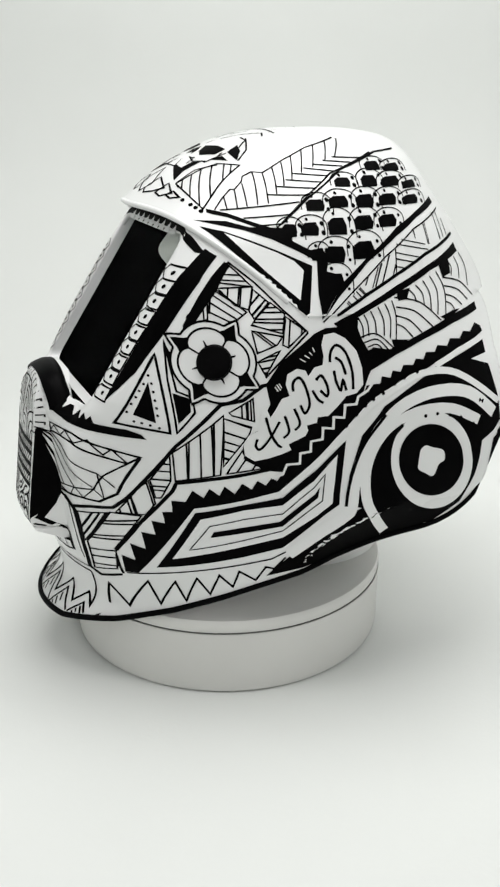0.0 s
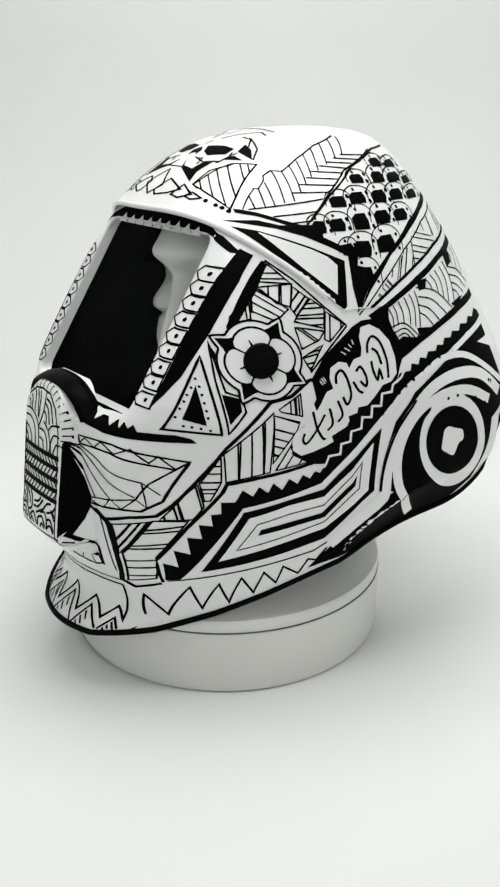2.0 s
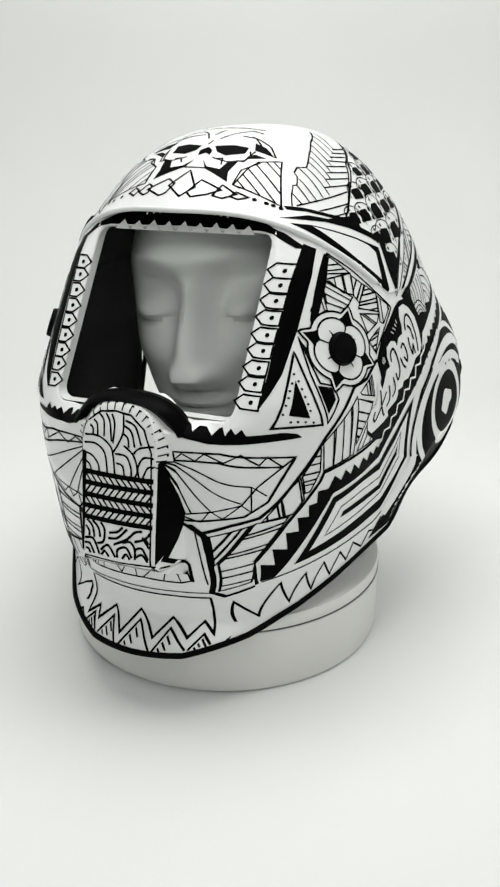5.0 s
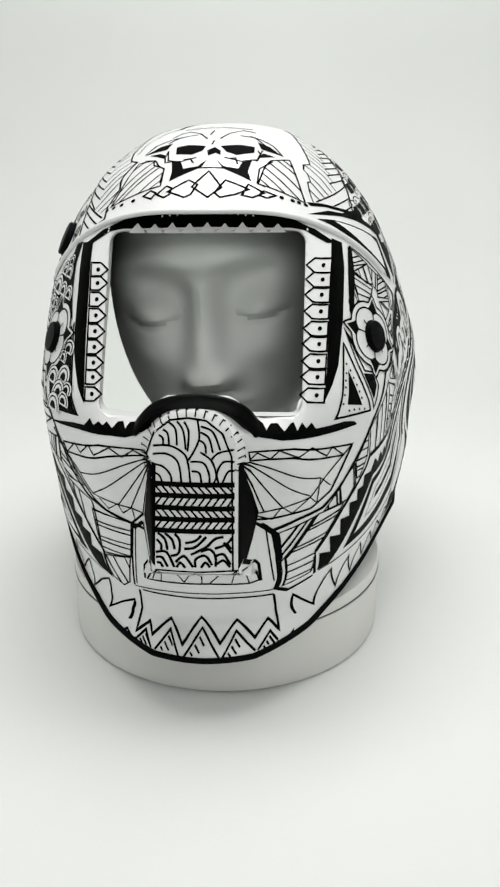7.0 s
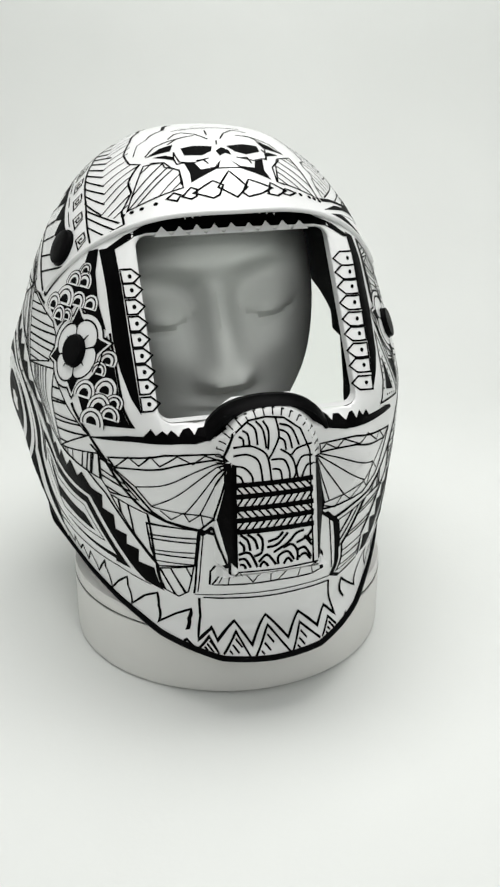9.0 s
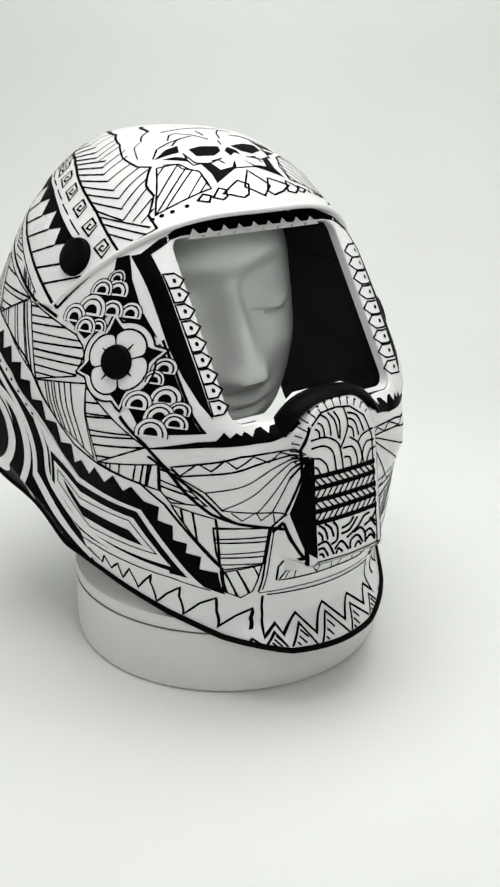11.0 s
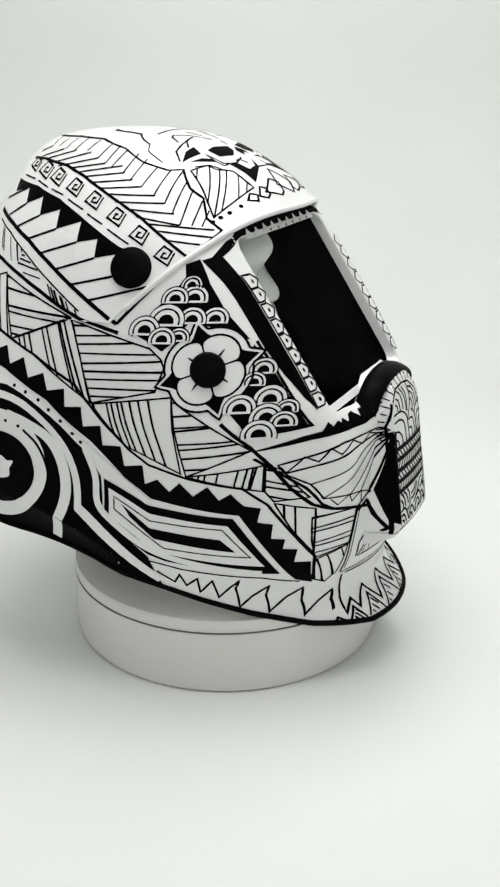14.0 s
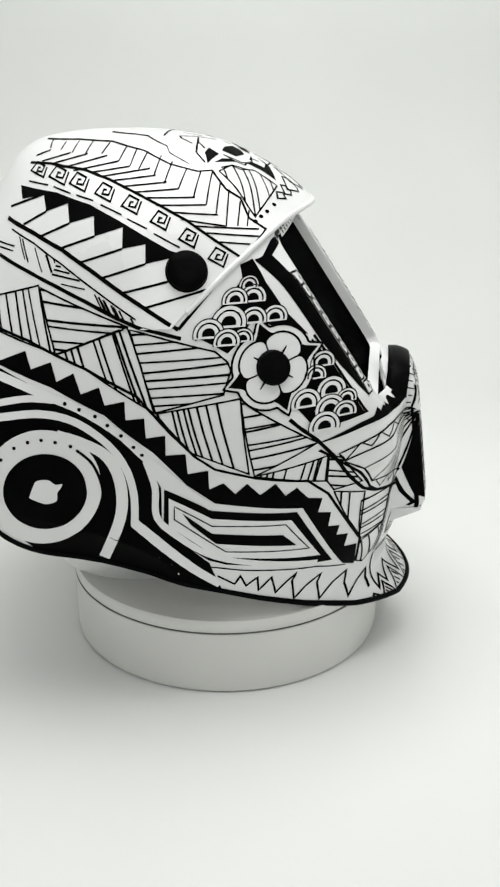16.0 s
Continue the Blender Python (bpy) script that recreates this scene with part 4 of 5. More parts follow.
    for p in [(-82.7, 226.9), (-85.9, 221.8), (-88.9, 217.7), (-91.2, 213.9), (-94.2, 209.8), (-97.1, 204.7), (-93.8, 199.2), (-89.7, 198.5), (-85.3, 197.5), (-80.6, 196.1), (-81.6, 222.3), (-81.3, 217.4), (-81.1, 212.5), (-80.8, 207.9), (-80.8, 203.6)]:
        d.dot(p, 0.8)
    d.outline([(-71.4, 248.2), (-72.6, 225.3), (-71.3, 193.4), (-60.3, 206.2), (-60.7, 215.1), (-68.8, 218.4), (-70.1, 232.0)], 1.2)
    d.fill([(-71.1, 217.3), (-62.3, 214.4), (-62.4, 206.8), (-70.1, 199.2)]).fill([(-71.4, 246.6), (-69.3, 233.6), (-68.2, 239.2)])
    d.done()
    d = Drawing("rim_zigzag", LEFT, "hand-drawn zigzag along the lower edge")
    d.line([(-108.1, 57.4), (-107.6, 72.0), (-97.1, 58.9), (-86.8, 81.4), (-79.2, 63.9), (-71.5, 83.7), (-64.3, 68.0), (-59.1, 87.8), (-50.1, 74.4), (-45.7, 90.5), (-36.6, 80.6), (-33.6, 93.4), (-22.8, 85.9), (-17.1, 96.3), (-11.7, 94.7), (-5.0, 103.2)], 1.4)
    d.done()


left_side()


# ---- right side ----
def right_side():
    d = Drawing("tooth_pattern", RIGHT, "row of white pointed feathers on black")
    d.fill([(116.9, 337.2), (87.9, 335.4), (63.8, 329.6), (45.0, 321.4), (26.9, 312.3), (12.9, 305.1), (5.5, 302.7), (14.1, 300.5), (26.4, 298.0), (27.4, 308.7), (40.9, 306.3), (42.0, 317.8), (58.6, 312.8), (60.6, 323.6), (75.5, 319.3), (78.7, 329.8), (92.7, 324.8), (96.7, 334.0), (112.9, 329.9)])
    for a, b in zip([(121.5, 325.0), (108.0, 316.5), (93.9, 311.3), (80.1, 305.4), (66.5, 298.3), (51.9, 290.2), (38.4, 282.3), (25.5, 273.8)], [(96.7, 334.0), (92.7, 324.8), (75.5, 319.3), (58.6, 312.8), (40.9, 306.3), (26.4, 298.0), (12.6, 288.1), (-13.3, 283.8)]):
        d.line([a, b], 1.4)
    d.line([(121.8, 318.7), (99.2, 312.7), (78.1, 304.9), (59.1, 294.4), (41.1, 283.2), (23.1, 272.2), (5.3, 261.1)], 2.4).line([(-14.5, 284.7), (-4.8, 273.3), (5.3, 261.1)], 2.0)
    d.line([(123.5, 298.4), (100.1, 291.5), (80.0, 284.6), (61.4, 277.2), (43.7, 269.1), (28.3, 262.8), (3.5, 255.9)], 2.2)
    d.line([(116.5, 313.2), (98.2, 307.3), (77.3, 296.9), (54.8, 283.0), (30.2, 267.3)], 1.0)
    d.strokes([(116.3, 312.6), (82.0, 299.1), (82.5, 292.2), (90.1, 291.7), (110.0, 300.9)], [(104.7, 308.2), (98.6, 296.4)], 7, 0.9)
    d.strokes([(81.1, 297.3), (62.0, 286.6), (61.6, 280.7), (74.5, 284.9), (84.2, 289.6)], [(82.3, 289.7), (65.6, 287.4)], 5, 0.9)
    d.strokes([(61.9, 285.0), (28.4, 265.4), (35.1, 265.1), (59.7, 277.6)], [(58.3, 282.9), (53.7, 275.2)], 9, 1.0)
    d.strokes([(127.4, 311.8), (115.9, 311.1), (111.0, 301.7), (124.2, 301.4)], [(125.9, 307.4), (114.7, 306.3)], 3, 0.9)
    d.done()
    d = Drawing("key_border", RIGHT, "greek key border in thin strokes")
    d.line([(114.7, 349.7), (98.1, 350.2), (72.6, 347.9), (54.4, 342.9), (37.2, 336.1), (20.8, 328.7), (5.0, 320.7), (-12.6, 309.4), (-29.7, 298.8)], 1.4)
    for p, q in zip([(110.9, 339.9), (90.9, 338.3), (74.0, 334.5), (57.4, 329.7), (40.0, 322.3), (23.1, 314.3)], [(95.3, 338.9), (78.0, 335.2), (62.4, 331.8), (43.7, 324.4), (27.4, 316.8), (7.2, 306.4)]):
        d.line([p, q], 0.9)
    for pts in ([(99.9, 348.2), (100.2, 342.7), (111.9, 345.5), (109.0, 350.3), (101.9, 348.6), (102.6, 345.4), (106.8, 345.6), (106.6, 347.6), (104.7, 347.5)], [(82.9, 346.4), (83.6, 339.5), (96.2, 343.4), (92.8, 349.3), (85.1, 346.9), (86.0, 343.0), (90.7, 343.4), (90.4, 345.8), (88.2, 345.6)], [(67.9, 343.3), (68.9, 336.4), (80.3, 340.5), (77.0, 346.3), (70.0, 343.8), (71.0, 339.9), (75.3, 340.4), (74.9, 342.8), (72.9, 342.6)], [(50.4, 338.2), (51.7, 331.3), (62.2, 335.7), (58.6, 341.4), (52.2, 338.8), (53.5, 334.9), (57.5, 335.4), (57.0, 337.8), (55.1, 337.5)], [(32.9, 331.6), (34.6, 324.7), (44.5, 329.2), (40.7, 334.9), (34.7, 332.2), (36.1, 328.3), (40.0, 328.9), (39.3, 331.3), (37.6, 331.0)], [(14.7, 322.8), (16.4, 316.0), (26.0, 320.7), (22.1, 326.3), (16.5, 323.5), (17.9, 319.6), (21.6, 320.3), (21.0, 322.7), (19.3, 322.3)], [(-2.8, 312.9), (-1.0, 306.1), (8.3, 311.0), (4.4, 316.5), (-1.1, 313.6), (0.4, 309.8), (4.0, 310.5), (3.3, 312.9), (1.7, 312.5)], [(-20.9, 301.8), (-18.9, 294.9), (-9.7, 299.9), (-13.7, 305.5), (-19.2, 302.5), (-17.6, 298.6), (-13.9, 299.4), (-14.7, 301.8), (-16.4, 301.4)]):
        d.line(pts, 1.1)
    d.done()
    d = Drawing("herringbone", RIGHT, "two slanting sets of parallel ink strokes")
    for p, q in zip([(105.3, 362.2), (93.6, 362.0), (84.3, 362.3), (74.3, 362.5), (62.4, 362.1), (50.3, 360.5), (43.3, 359.3), (36.1, 357.8), (27.3, 355.3), (19.6, 352.2), (10.1, 348.1), (1.5, 346.3), (-5.2, 345.4), (-11.3, 340.1), (-16.9, 336.0), (-24.3, 329.4), (-30.0, 323.9)], [(102.9, 358.1), (94.2, 357.6), (85.1, 356.5), (75.7, 355.2), (64.7, 356.3), (52.3, 352.6), (44.4, 350.2), (38.6, 348.1), (28.5, 345.1), (21.3, 340.6), (12.4, 337.4), (2.8, 332.6), (-5.2, 328.6), (-11.4, 323.5), (-18.1, 316.5), (-24.7, 316.1), (-30.2, 315.7)]):
        d.line([p, q], 0.9)
    for p, q in zip([(112.1, 353.6), (105.4, 351.0), (97.9, 349.9), (88.6, 348.3), (80.0, 347.1), (68.3, 346.5), (60.3, 344.6), (54.3, 342.3), (46.5, 339.4), (38.9, 336.4), (31.6, 333.4), (24.2, 329.3), (15.4, 325.5), (8.3, 321.4), (-0.3, 317.5), (-7.2, 313.6), (-15.3, 308.4)], [(102.2, 357.2), (86.3, 356.4), (74.1, 356.2), (60.6, 355.5), (52.3, 352.6), (44.3, 349.9), (31.9, 348.7), (27.5, 345.1), (19.9, 341.4), (12.5, 337.7), (1.8, 332.9), (-5.2, 328.6), (-12.5, 322.8), (-18.1, 316.5), (-37.3, 313.7), (-38.5, 309.8), (-35.7, 305.8)]):
        d.line([p, q], 0.9)
    d.line([(111.6, 362.3), (85.6, 363.3), (61.0, 362.7), (38.6, 358.1), (20.8, 350.8), (3.2, 346.4), (-4.8, 346.5)], 0.7).line([(-4.8, 346.5), (-15.3, 336.1), (-24.1, 330.9), (-30.5, 320.0), (-41.3, 313.3), (-29.7, 298.8)], 1.0)
    d.line([(76.0, 367.3), (50.2, 366.0), (41.4, 365.2), (26.0, 360.2), (22.8, 356.6), (9.2, 350.4)], 0.4)
    d.done()
    d = Drawing("fan_pattern", RIGHT, "small overlapping white fans on black")
    d.fill([(-35.1, 292.6), (-24.6, 279.3), (-6.3, 255.7), (-14.6, 251.4), (-23.6, 245.9), (-31.8, 253.3), (-35.3, 261.0), (-40.2, 266.6), (-45.1, 261.0), (-53.5, 257.5), (-60.3, 255.2), (-70.5, 252.3), (-61.7, 261.5), (-52.9, 270.5), (-43.9, 284.1)])
    d.fill([(-73.0, 249.4), (-71.0, 244.1), (-72.7, 229.2), (-68.8, 220.0), (-62.4, 213.7), (-71.3, 203.8), (-78.4, 194.9), (-92.0, 197.4), (-107.7, 199.6), (-98.2, 215.3), (-86.9, 232.0)])
    d.line([(-35.1, 292.6), (-24.6, 279.3), (-4.7, 254.5)], 1.4)
    d.line([(-73.9, 251.2), (-86.8, 233.7), (-98.1, 216.9), (-108.8, 199.5), (-92.1, 197.1), (-79.1, 194.4)], 1.4)
    d.done()
    for k, (x, y, r) in enumerate(((-34.1, 283.3, 5.9), (-36.8, 275.8, 7.9), (-26.4, 275.4, 7.5), (-49.9, 263.7, 7.6), (-37.5, 263.6, 7.9), (-23.5, 262.9, 10.2), (-12.1, 257.3, 9.0), (-31.8, 253.3, 6.3), (-22.7, 252.1, 7.9), (-80.0, 234.1, 7.4), (-76.2, 227.1, 6.6), (-86.0, 216.7, 9.2), (-95.6, 210.8, 6.4), (-70.9, 211.8, 9.0), (-85.5, 206.0, 9.2), (-94.6, 202.9, 7.6), (-82.5, 196.2, 9.5))):
        d = Drawing("fan", RIGHT, "small white fan with a black eye", rise=0.00009 * (k % 9))
        d.small_fan((x, y), r)
        d.done()
    d = Drawing("flower", RIGHT, "outlined four-petal flower round the cap")
    d.flower([(-50.7, 235.3)][0], 21.5, 4, 25)
    d.done()
    d = Drawing("hatching", RIGHT, "patches of parallel ink strokes")
    for pts, way, k in (([(129.0, 273.9), (92.2, 284.4), (78.8, 247.1), (126.6, 258.5)], [(103.1, 280.3), (95.2, 254.0)], 7), ([(91.3, 283.5), (35.0, 263.5), (40.1, 261.5), (78.8, 246.4)], [(84.5, 267.6), (46.9, 265.3)], 6), ([(78.8, 246.1), (35.0, 262.9), (27.0, 241.5), (18.9, 212.6), (60.2, 239.0)], [(48.5, 256.2), (39.0, 230.0)], 9), ([(33.9, 261.9), (-16.4, 247.4), (-23.8, 241.0), (-26.0, 235.9), (-22.1, 221.9), (17.9, 212.5)], [(23.0, 235.7), (-23.3, 237.8)], 9),
                        ([(17.9, 211.8), (-32.2, 219.0), (-37.5, 169.4), (-3.1, 184.6)], [(-3.9, 211.8), (-10.5, 180.4)], 9), ([(-32.2, 219.0), (-39.1, 212.8), (-64.8, 196.4), (-79.3, 186.4), (-40.9, 167.6), (-37.7, 184.5)], [(-39.4, 188.4), (-78.5, 193.4)], 8), ([(-40.9, 167.6), (-85.8, 175.8), (-84.4, 157.8), (-72.2, 160.7)], [(-62.4, 172.5), (-60.0, 162.7)], 8), ([(-86.5, 175.7), (-94.6, 172.2), (-107.9, 149.9), (-89.9, 149.7), (-85.5, 157.5)], [(-87.8, 165.2), (-98.5, 161.2)], 4),
                        ([(-89.9, 148.4), (-110.0, 140.2), (-107.5, 105.0), (-97.6, 126.5)], [(-98.9, 144.3), (-97.7, 121.8)], 4)):
        d.strokes(pts, way, k, 1.3, edge=1.1)
    d.line([(126.8, 260.0), (97.1, 253.2), (60.2, 239.0), (29.5, 223.1), (17.9, 209.7), (6.6, 195.6), (-4.7, 182.1), (-16.5, 173.0), (-40.9, 166.4), (-73.9, 160.3), (-86.4, 147.8), (-97.6, 124.2), (-107.9, 102.3), (-105.4, 81.8)], 1.7)
    d.line([(-61.9, 203.8), (-78.6, 188.4), (-89.3, 174.9), (-98.5, 158.6), (-108.8, 143.7), (-117.6, 136.9), (-131.5, 130.4)], 2.2)
    d.done()
    d = Drawing("zigzag_band", RIGHT, "black band with pointed teeth")
    d.fill([(143.1, 244.3), (125.6, 250.7), (116.1, 240.1), (98.7, 247.2), (94.4, 237.0), (81.6, 242.0), (77.7, 230.9), (67.2, 236.2), (62.4, 224.2), (51.5, 228.3), (48.0, 217.7), (36.2, 219.9), (35.6, 208.6), (24.6, 209.3), (24.0, 196.4), (12.5, 197.8), (13.1, 183.9), (1.1, 184.3), (0.4, 170.1), (-12.3, 172.3), (-12.5, 158.8), (-21.5, 163.2), (-28.8, 155.3), (-36.3, 162.6), (-44.3, 153.9), (-53.8, 161.4), (-60.0, 151.9), (-67.0, 156.7), (-74.0, 147.6), (-82.9, 145.3), (-80.2, 134.9), (-88.4, 132.3), (-86.8, 121.5), (-94.1, 119.7), (-92.4, 112.4), (-99.8, 110.5), (-97.5, 100.6), (-105.8, 98.6), (-104.3, 79.5), (-96.7, 85.1), (-70.6, 140.5), (-15.8, 148.5), (1.4, 162.0), (20.7, 186.4), (48.0, 211.6), (81.2, 227.5), (115.9, 237.6), (142.1, 238.8)])
    d.done()
    d = Drawing("nested_panel", RIGHT, "nested black and white slanting outlines")
    d.fill([(15.4, 159.8), (-13.9, 143.2), (-67.1, 138.1), (-89.9, 92.1), (-22.2, 103.2), (-11.6, 107.5), (16.9, 130.4)])
    d.fill([(12.9, 153.2), (-13.7, 137.4), (-63.5, 132.6), (-82.0, 99.7), (-22.3, 108.9), (-13.1, 112.7), (13.4, 133.9)], "white")
    d.outline([(9.7, 147.3), (-13.6, 132.2), (-60.0, 129.7), (-74.7, 107.8), (-22.3, 113.1), (9.9, 138.2)], 0.8, "over")
    d.fill([(4.9, 142.3), (-13.6, 126.9), (-58.2, 122.0), (-66.8, 112.2), (-16.0, 119.5), (-0.5, 133.6)], "over")
    d.line([(16.2, 128.5), (2.4, 115.6), (-11.5, 102.7), (-32.8, 97.4), (-58.0, 93.5), (-79.9, 90.0), (-98.6, 82.6)], 1.0)
    d.done()
    d = Drawing("ear_ring", RIGHT, "white rings on a black ear plate")
    d.fill([(142.0, 238.2), (115.8, 236.0), (77.4, 222.1), (48.1, 205.7), (26.0, 181.9), (17.1, 161.1), (17.6, 134.3), (-11.5, 105.8), (-15.4, 94.1), (-19.4, 81.5), (14.1, 95.4), (51.0, 104.3), (77.0, 109.4), (101.9, 116.7), (113.7, 130.8), (125.6, 145.5), (134.1, 160.4)])
    d.line([(141.6, 235.8), (115.4, 231.6), (81.0, 221.6), (59.9, 213.6), (39.9, 200.1), (24.4, 181.8), (1.6, 158.3), (-13.9, 145.6)], 5.0, "white", True)
    d.line([(133.4, 211.5), (114.0, 216.6), (95.4, 220.2), (77.4, 220.1)], 4.0, "white", True)
    d.line([(132.8, 204.2), (113.5, 208.3), (87.9, 211.8), (66.8, 208.1), (49.5, 196.3), (38.6, 179.5), (33.9, 159.2), (34.1, 135.7)], 4.6, "white", True)
    d.line([(34.1, 137.6), (12.7, 116.9), (-4.3, 100.1), (-18.0, 88.0)], 6.0, "white", True)
    d.line([(25.1, 180.6), (20.8, 161.4), (20.3, 140.2), (5.8, 124.9), (-11.7, 112.1), (-32.9, 104.2), (-79.9, 94.1)], 4.2, "white", True)
    d.line([(56.8, 109.3), (45.2, 133.8), (41.0, 152.9), (42.5, 172.6), (49.5, 186.7), (63.1, 195.0), (77.4, 199.3)], 7.0, "white", True)
    d.fill([(52.5, 164.4), (55.1, 152.2), (61.0, 141.3), (70.3, 131.6), (82.8, 123.4), (95.2, 120.5), (106.6, 122.7), (116.1, 129.2), (122.5, 139.4), (125.4, 151.9), (125.6, 164.3), (122.7, 176.1), (116.7, 186.5), (107.9, 194.9), (97.2, 200.4), (85.7, 202.5), (74.5, 201.1), (64.7, 196.1), (57.5, 187.6), (53.3, 176.7)], "white", True)
    d.fill([(61.6, 161.6), (63.5, 153.5), (67.8, 146.2), (74.0, 140.3), (82.1, 135.9), (91.0, 133.8), (99.0, 135.1), (105.7, 139.5), (110.3, 146.0), (112.9, 153.8), (113.2, 162.0), (111.2, 169.9), (107.0, 176.8), (100.8, 182.4), (93.3, 186.0), (85.2, 187.3), (77.3, 186.2), (70.4, 182.7), (65.3, 177.0), (62.2, 169.7)], "over", True)
    d.line([(65.9, 190.1), (56.5, 179.6), (52.1, 160.4), (56.8, 140.7)], 1.8, "over", True)
    d.done()
    d = Drawing("hub_mark", RIGHT, "white round mark in the ring")
    d.fill([(94.7, 164.5), (91.8, 169.2), (84.8, 169.9), (80.6, 166.8), (76.4, 167.1), (77.3, 164.4), (79.7, 161.2), (80.9, 155.2), (87.4, 153.2), (93.2, 155.3), (97.4, 158.2)], "top", True)
    d.done()
    d = Drawing("dotted_row", RIGHT)
    for p in [(72.1, 218.4), (63.3, 215.2), (53.7, 211.3), (46.4, 205.7), (38.6, 199.0), (31.8, 190.9), (27.2, 185.1), (113.2, 182.5), (104.4, 190.4), (95.6, 194.4), (87.0, 196.1), (78.4, 194.9), (69.2, 192.4)]:
        d.dot(p, 1.2, "over")
    tagged(d.done(), kind="stuff")
    d = Drawing("rim_zigzag", RIGHT, "hand-drawn zigzag along the lower edge")
    d.line([(-16.5, 94.9), (-27.0, 86.7), (-30.9, 93.0), (-34.2, 84.1), (-41.7, 90.4), (-42.0, 78.5), (-50.7, 88.7), (-52.9, 74.2), (-60.8, 83.0), (-67.1, 88.6), (-63.7, 82.1), (-64.8, 65.8), (-72.5, 74.4), (-82.5, 82.2), (-79.9, 74.1), (-81.7, 60.5), (-90.4, 70.3), (-99.4, 76.1), (-98.2, 65.2), (-101.4, 55.2), (-106.8, 62.4), (-112.8, 67.7), (-112.7, 60.6), (-115.9, 54.0)], 1.4)
    d.done()


right_side()


# ---- front ----
def front():
    for rows, dots in (([[(-76.0, 287.8), (-69.3, 288.1), (-64.1, 284.0), (-69.1, 280.0), (-75.5, 279.8)], [(-75.6, 280.2), (-69.1, 280.3), (-63.9, 276.2), (-69.0, 272.2), (-75.3, 272.1)], [(-75.3, 270.8), (-68.9, 270.9), (-63.7, 266.8), (-68.8, 262.8), (-75.1, 262.8)], [(-75.0, 261.5), (-68.7, 261.6), (-63.5, 257.5), (-68.6, 253.6), (-74.8, 253.5)], [(-74.8, 252.6), (-68.5, 252.6), (-63.4, 248.6), (-68.4, 244.7), (-74.6, 244.7)], [(-74.6, 243.7), (-68.3, 243.8), (-63.2, 239.8), (-68.2, 235.9), (-74.4, 235.8)], [(-74.4, 234.9), (-68.1, 234.9), (-63.0, 231.0), (-68.0, 227.1), (-74.2, 227.0)], [(-74.2, 226.7), (-68.0, 226.8), (-62.9, 222.9), (-67.8, 219.1), (-74.1, 218.8)], [(-74.1, 217.2), (-67.8, 217.5), (-62.7, 213.7), (-67.6, 209.8), (-74.0, 209.2)]], [(-70.7, 284.0), (-70.5, 276.2), (-70.3, 266.9), (-70.1, 257.6), (-69.9, 248.7), (-69.7, 239.8), (-69.5, 231.0), (-69.3, 223.0), (-69.2, 213.6)]), ([[(81.6, 289.1), (70.7, 290.5), (65.4, 286.6), (70.4, 282.4), (81.0, 281.3)], [(81.0, 281.3), (70.4, 282.4), (65.1, 278.4), (70.1, 274.3), (80.6, 273.3)], [(80.6, 272.6), (70.1, 273.6), (64.8, 269.7), (69.8, 265.6), (80.3, 264.6)], [(80.2, 263.4), (69.7, 264.3), (64.5, 260.4), (69.5, 256.3), (79.8, 255.4)], [(79.8, 253.9), (69.4, 254.7), (64.2, 250.9), (69.1, 246.8), (79.4, 246.0)], [(79.4, 245.3), (69.1, 246.2), (63.9, 242.3), (68.8, 238.3), (79.1, 237.5)], [(79.0, 235.9), (68.8, 236.7), (63.6, 232.9), (68.5, 228.9), (78.7, 228.0)], [(78.7, 227.1), (68.4, 228.0), (63.3, 224.2), (68.2, 220.3), (78.4, 219.2)], [(78.3, 217.0), (68.1, 218.1), (63.0, 214.4), (67.8, 210.4), (78.1, 209.0)]], [(76.2, 286.0), (75.8, 278.0), (75.4, 269.4), (75.1, 260.1), (74.7, 250.6), (74.4, 242.0), (74.0, 232.6), (73.7, 223.8), (73.4, 213.7)])):
        for pts, spot in zip(rows, dots):
            d = Drawing("pentagon", FRONT, "outlined pentagon with a dot beside the window")
            d.outline(pts, 1.1)
            d.dot(spot, 1.3)
            d.done()
    for pts in ([(-86.1, 297.3), (-77.0, 300.1), (-76.3, 277.3), (-75.8, 245.4), (-74.5, 207.3), (-79.5, 216.4), (-83.6, 231.4), (-85.4, 246.9), (-85.3, 275.9)], [(80.9, 300.3), (87.8, 296.4), (89.6, 282.0), (89.1, 252.9), (86.6, 228.1), (83.0, 218.1), (77.7, 208.5), (79.4, 226.8), (80.2, 255.2), (81.0, 280.8)]):
        d = Drawing("side_bar", FRONT, "black bar beside the window")
        d.fill(pts, step=3.0)
        d.done()
    for pts in ([(-92.1, 295.4), (-86.2, 298.0), (-90.0, 284.5), (-90.9, 267.9), (-91.7, 256.0), (-95.2, 260.1), (-97.6, 275.7), (-95.5, 287.7)], [(91.6, 293.5), (94.5, 290.1), (96.5, 276.5), (96.5, 249.6), (93.3, 256.3), (92.4, 271.3)]):
        d = Drawing("slim_bar", FRONT, "slim black bar beside the window")
        d.fill(pts, step=3.0)
        d.done()
    d = Drawing("window_border", FRONT, "black border over the window with white teeth")
    d.fill([(-84, 297), (-70, 307), (-50, 316), (-25, 319.5), (0, 320.3), (25, 319.5), (50, 316), (70, 307), (84, 297), (78, 298), (64, 306.5), (56, 308), (0, 309), (-56, 308), (-64, 306.5), (-78, 298)])
    d.teeth([(-52, 305.4), (52, 305.4)], 9, 5.8, "white", 1)
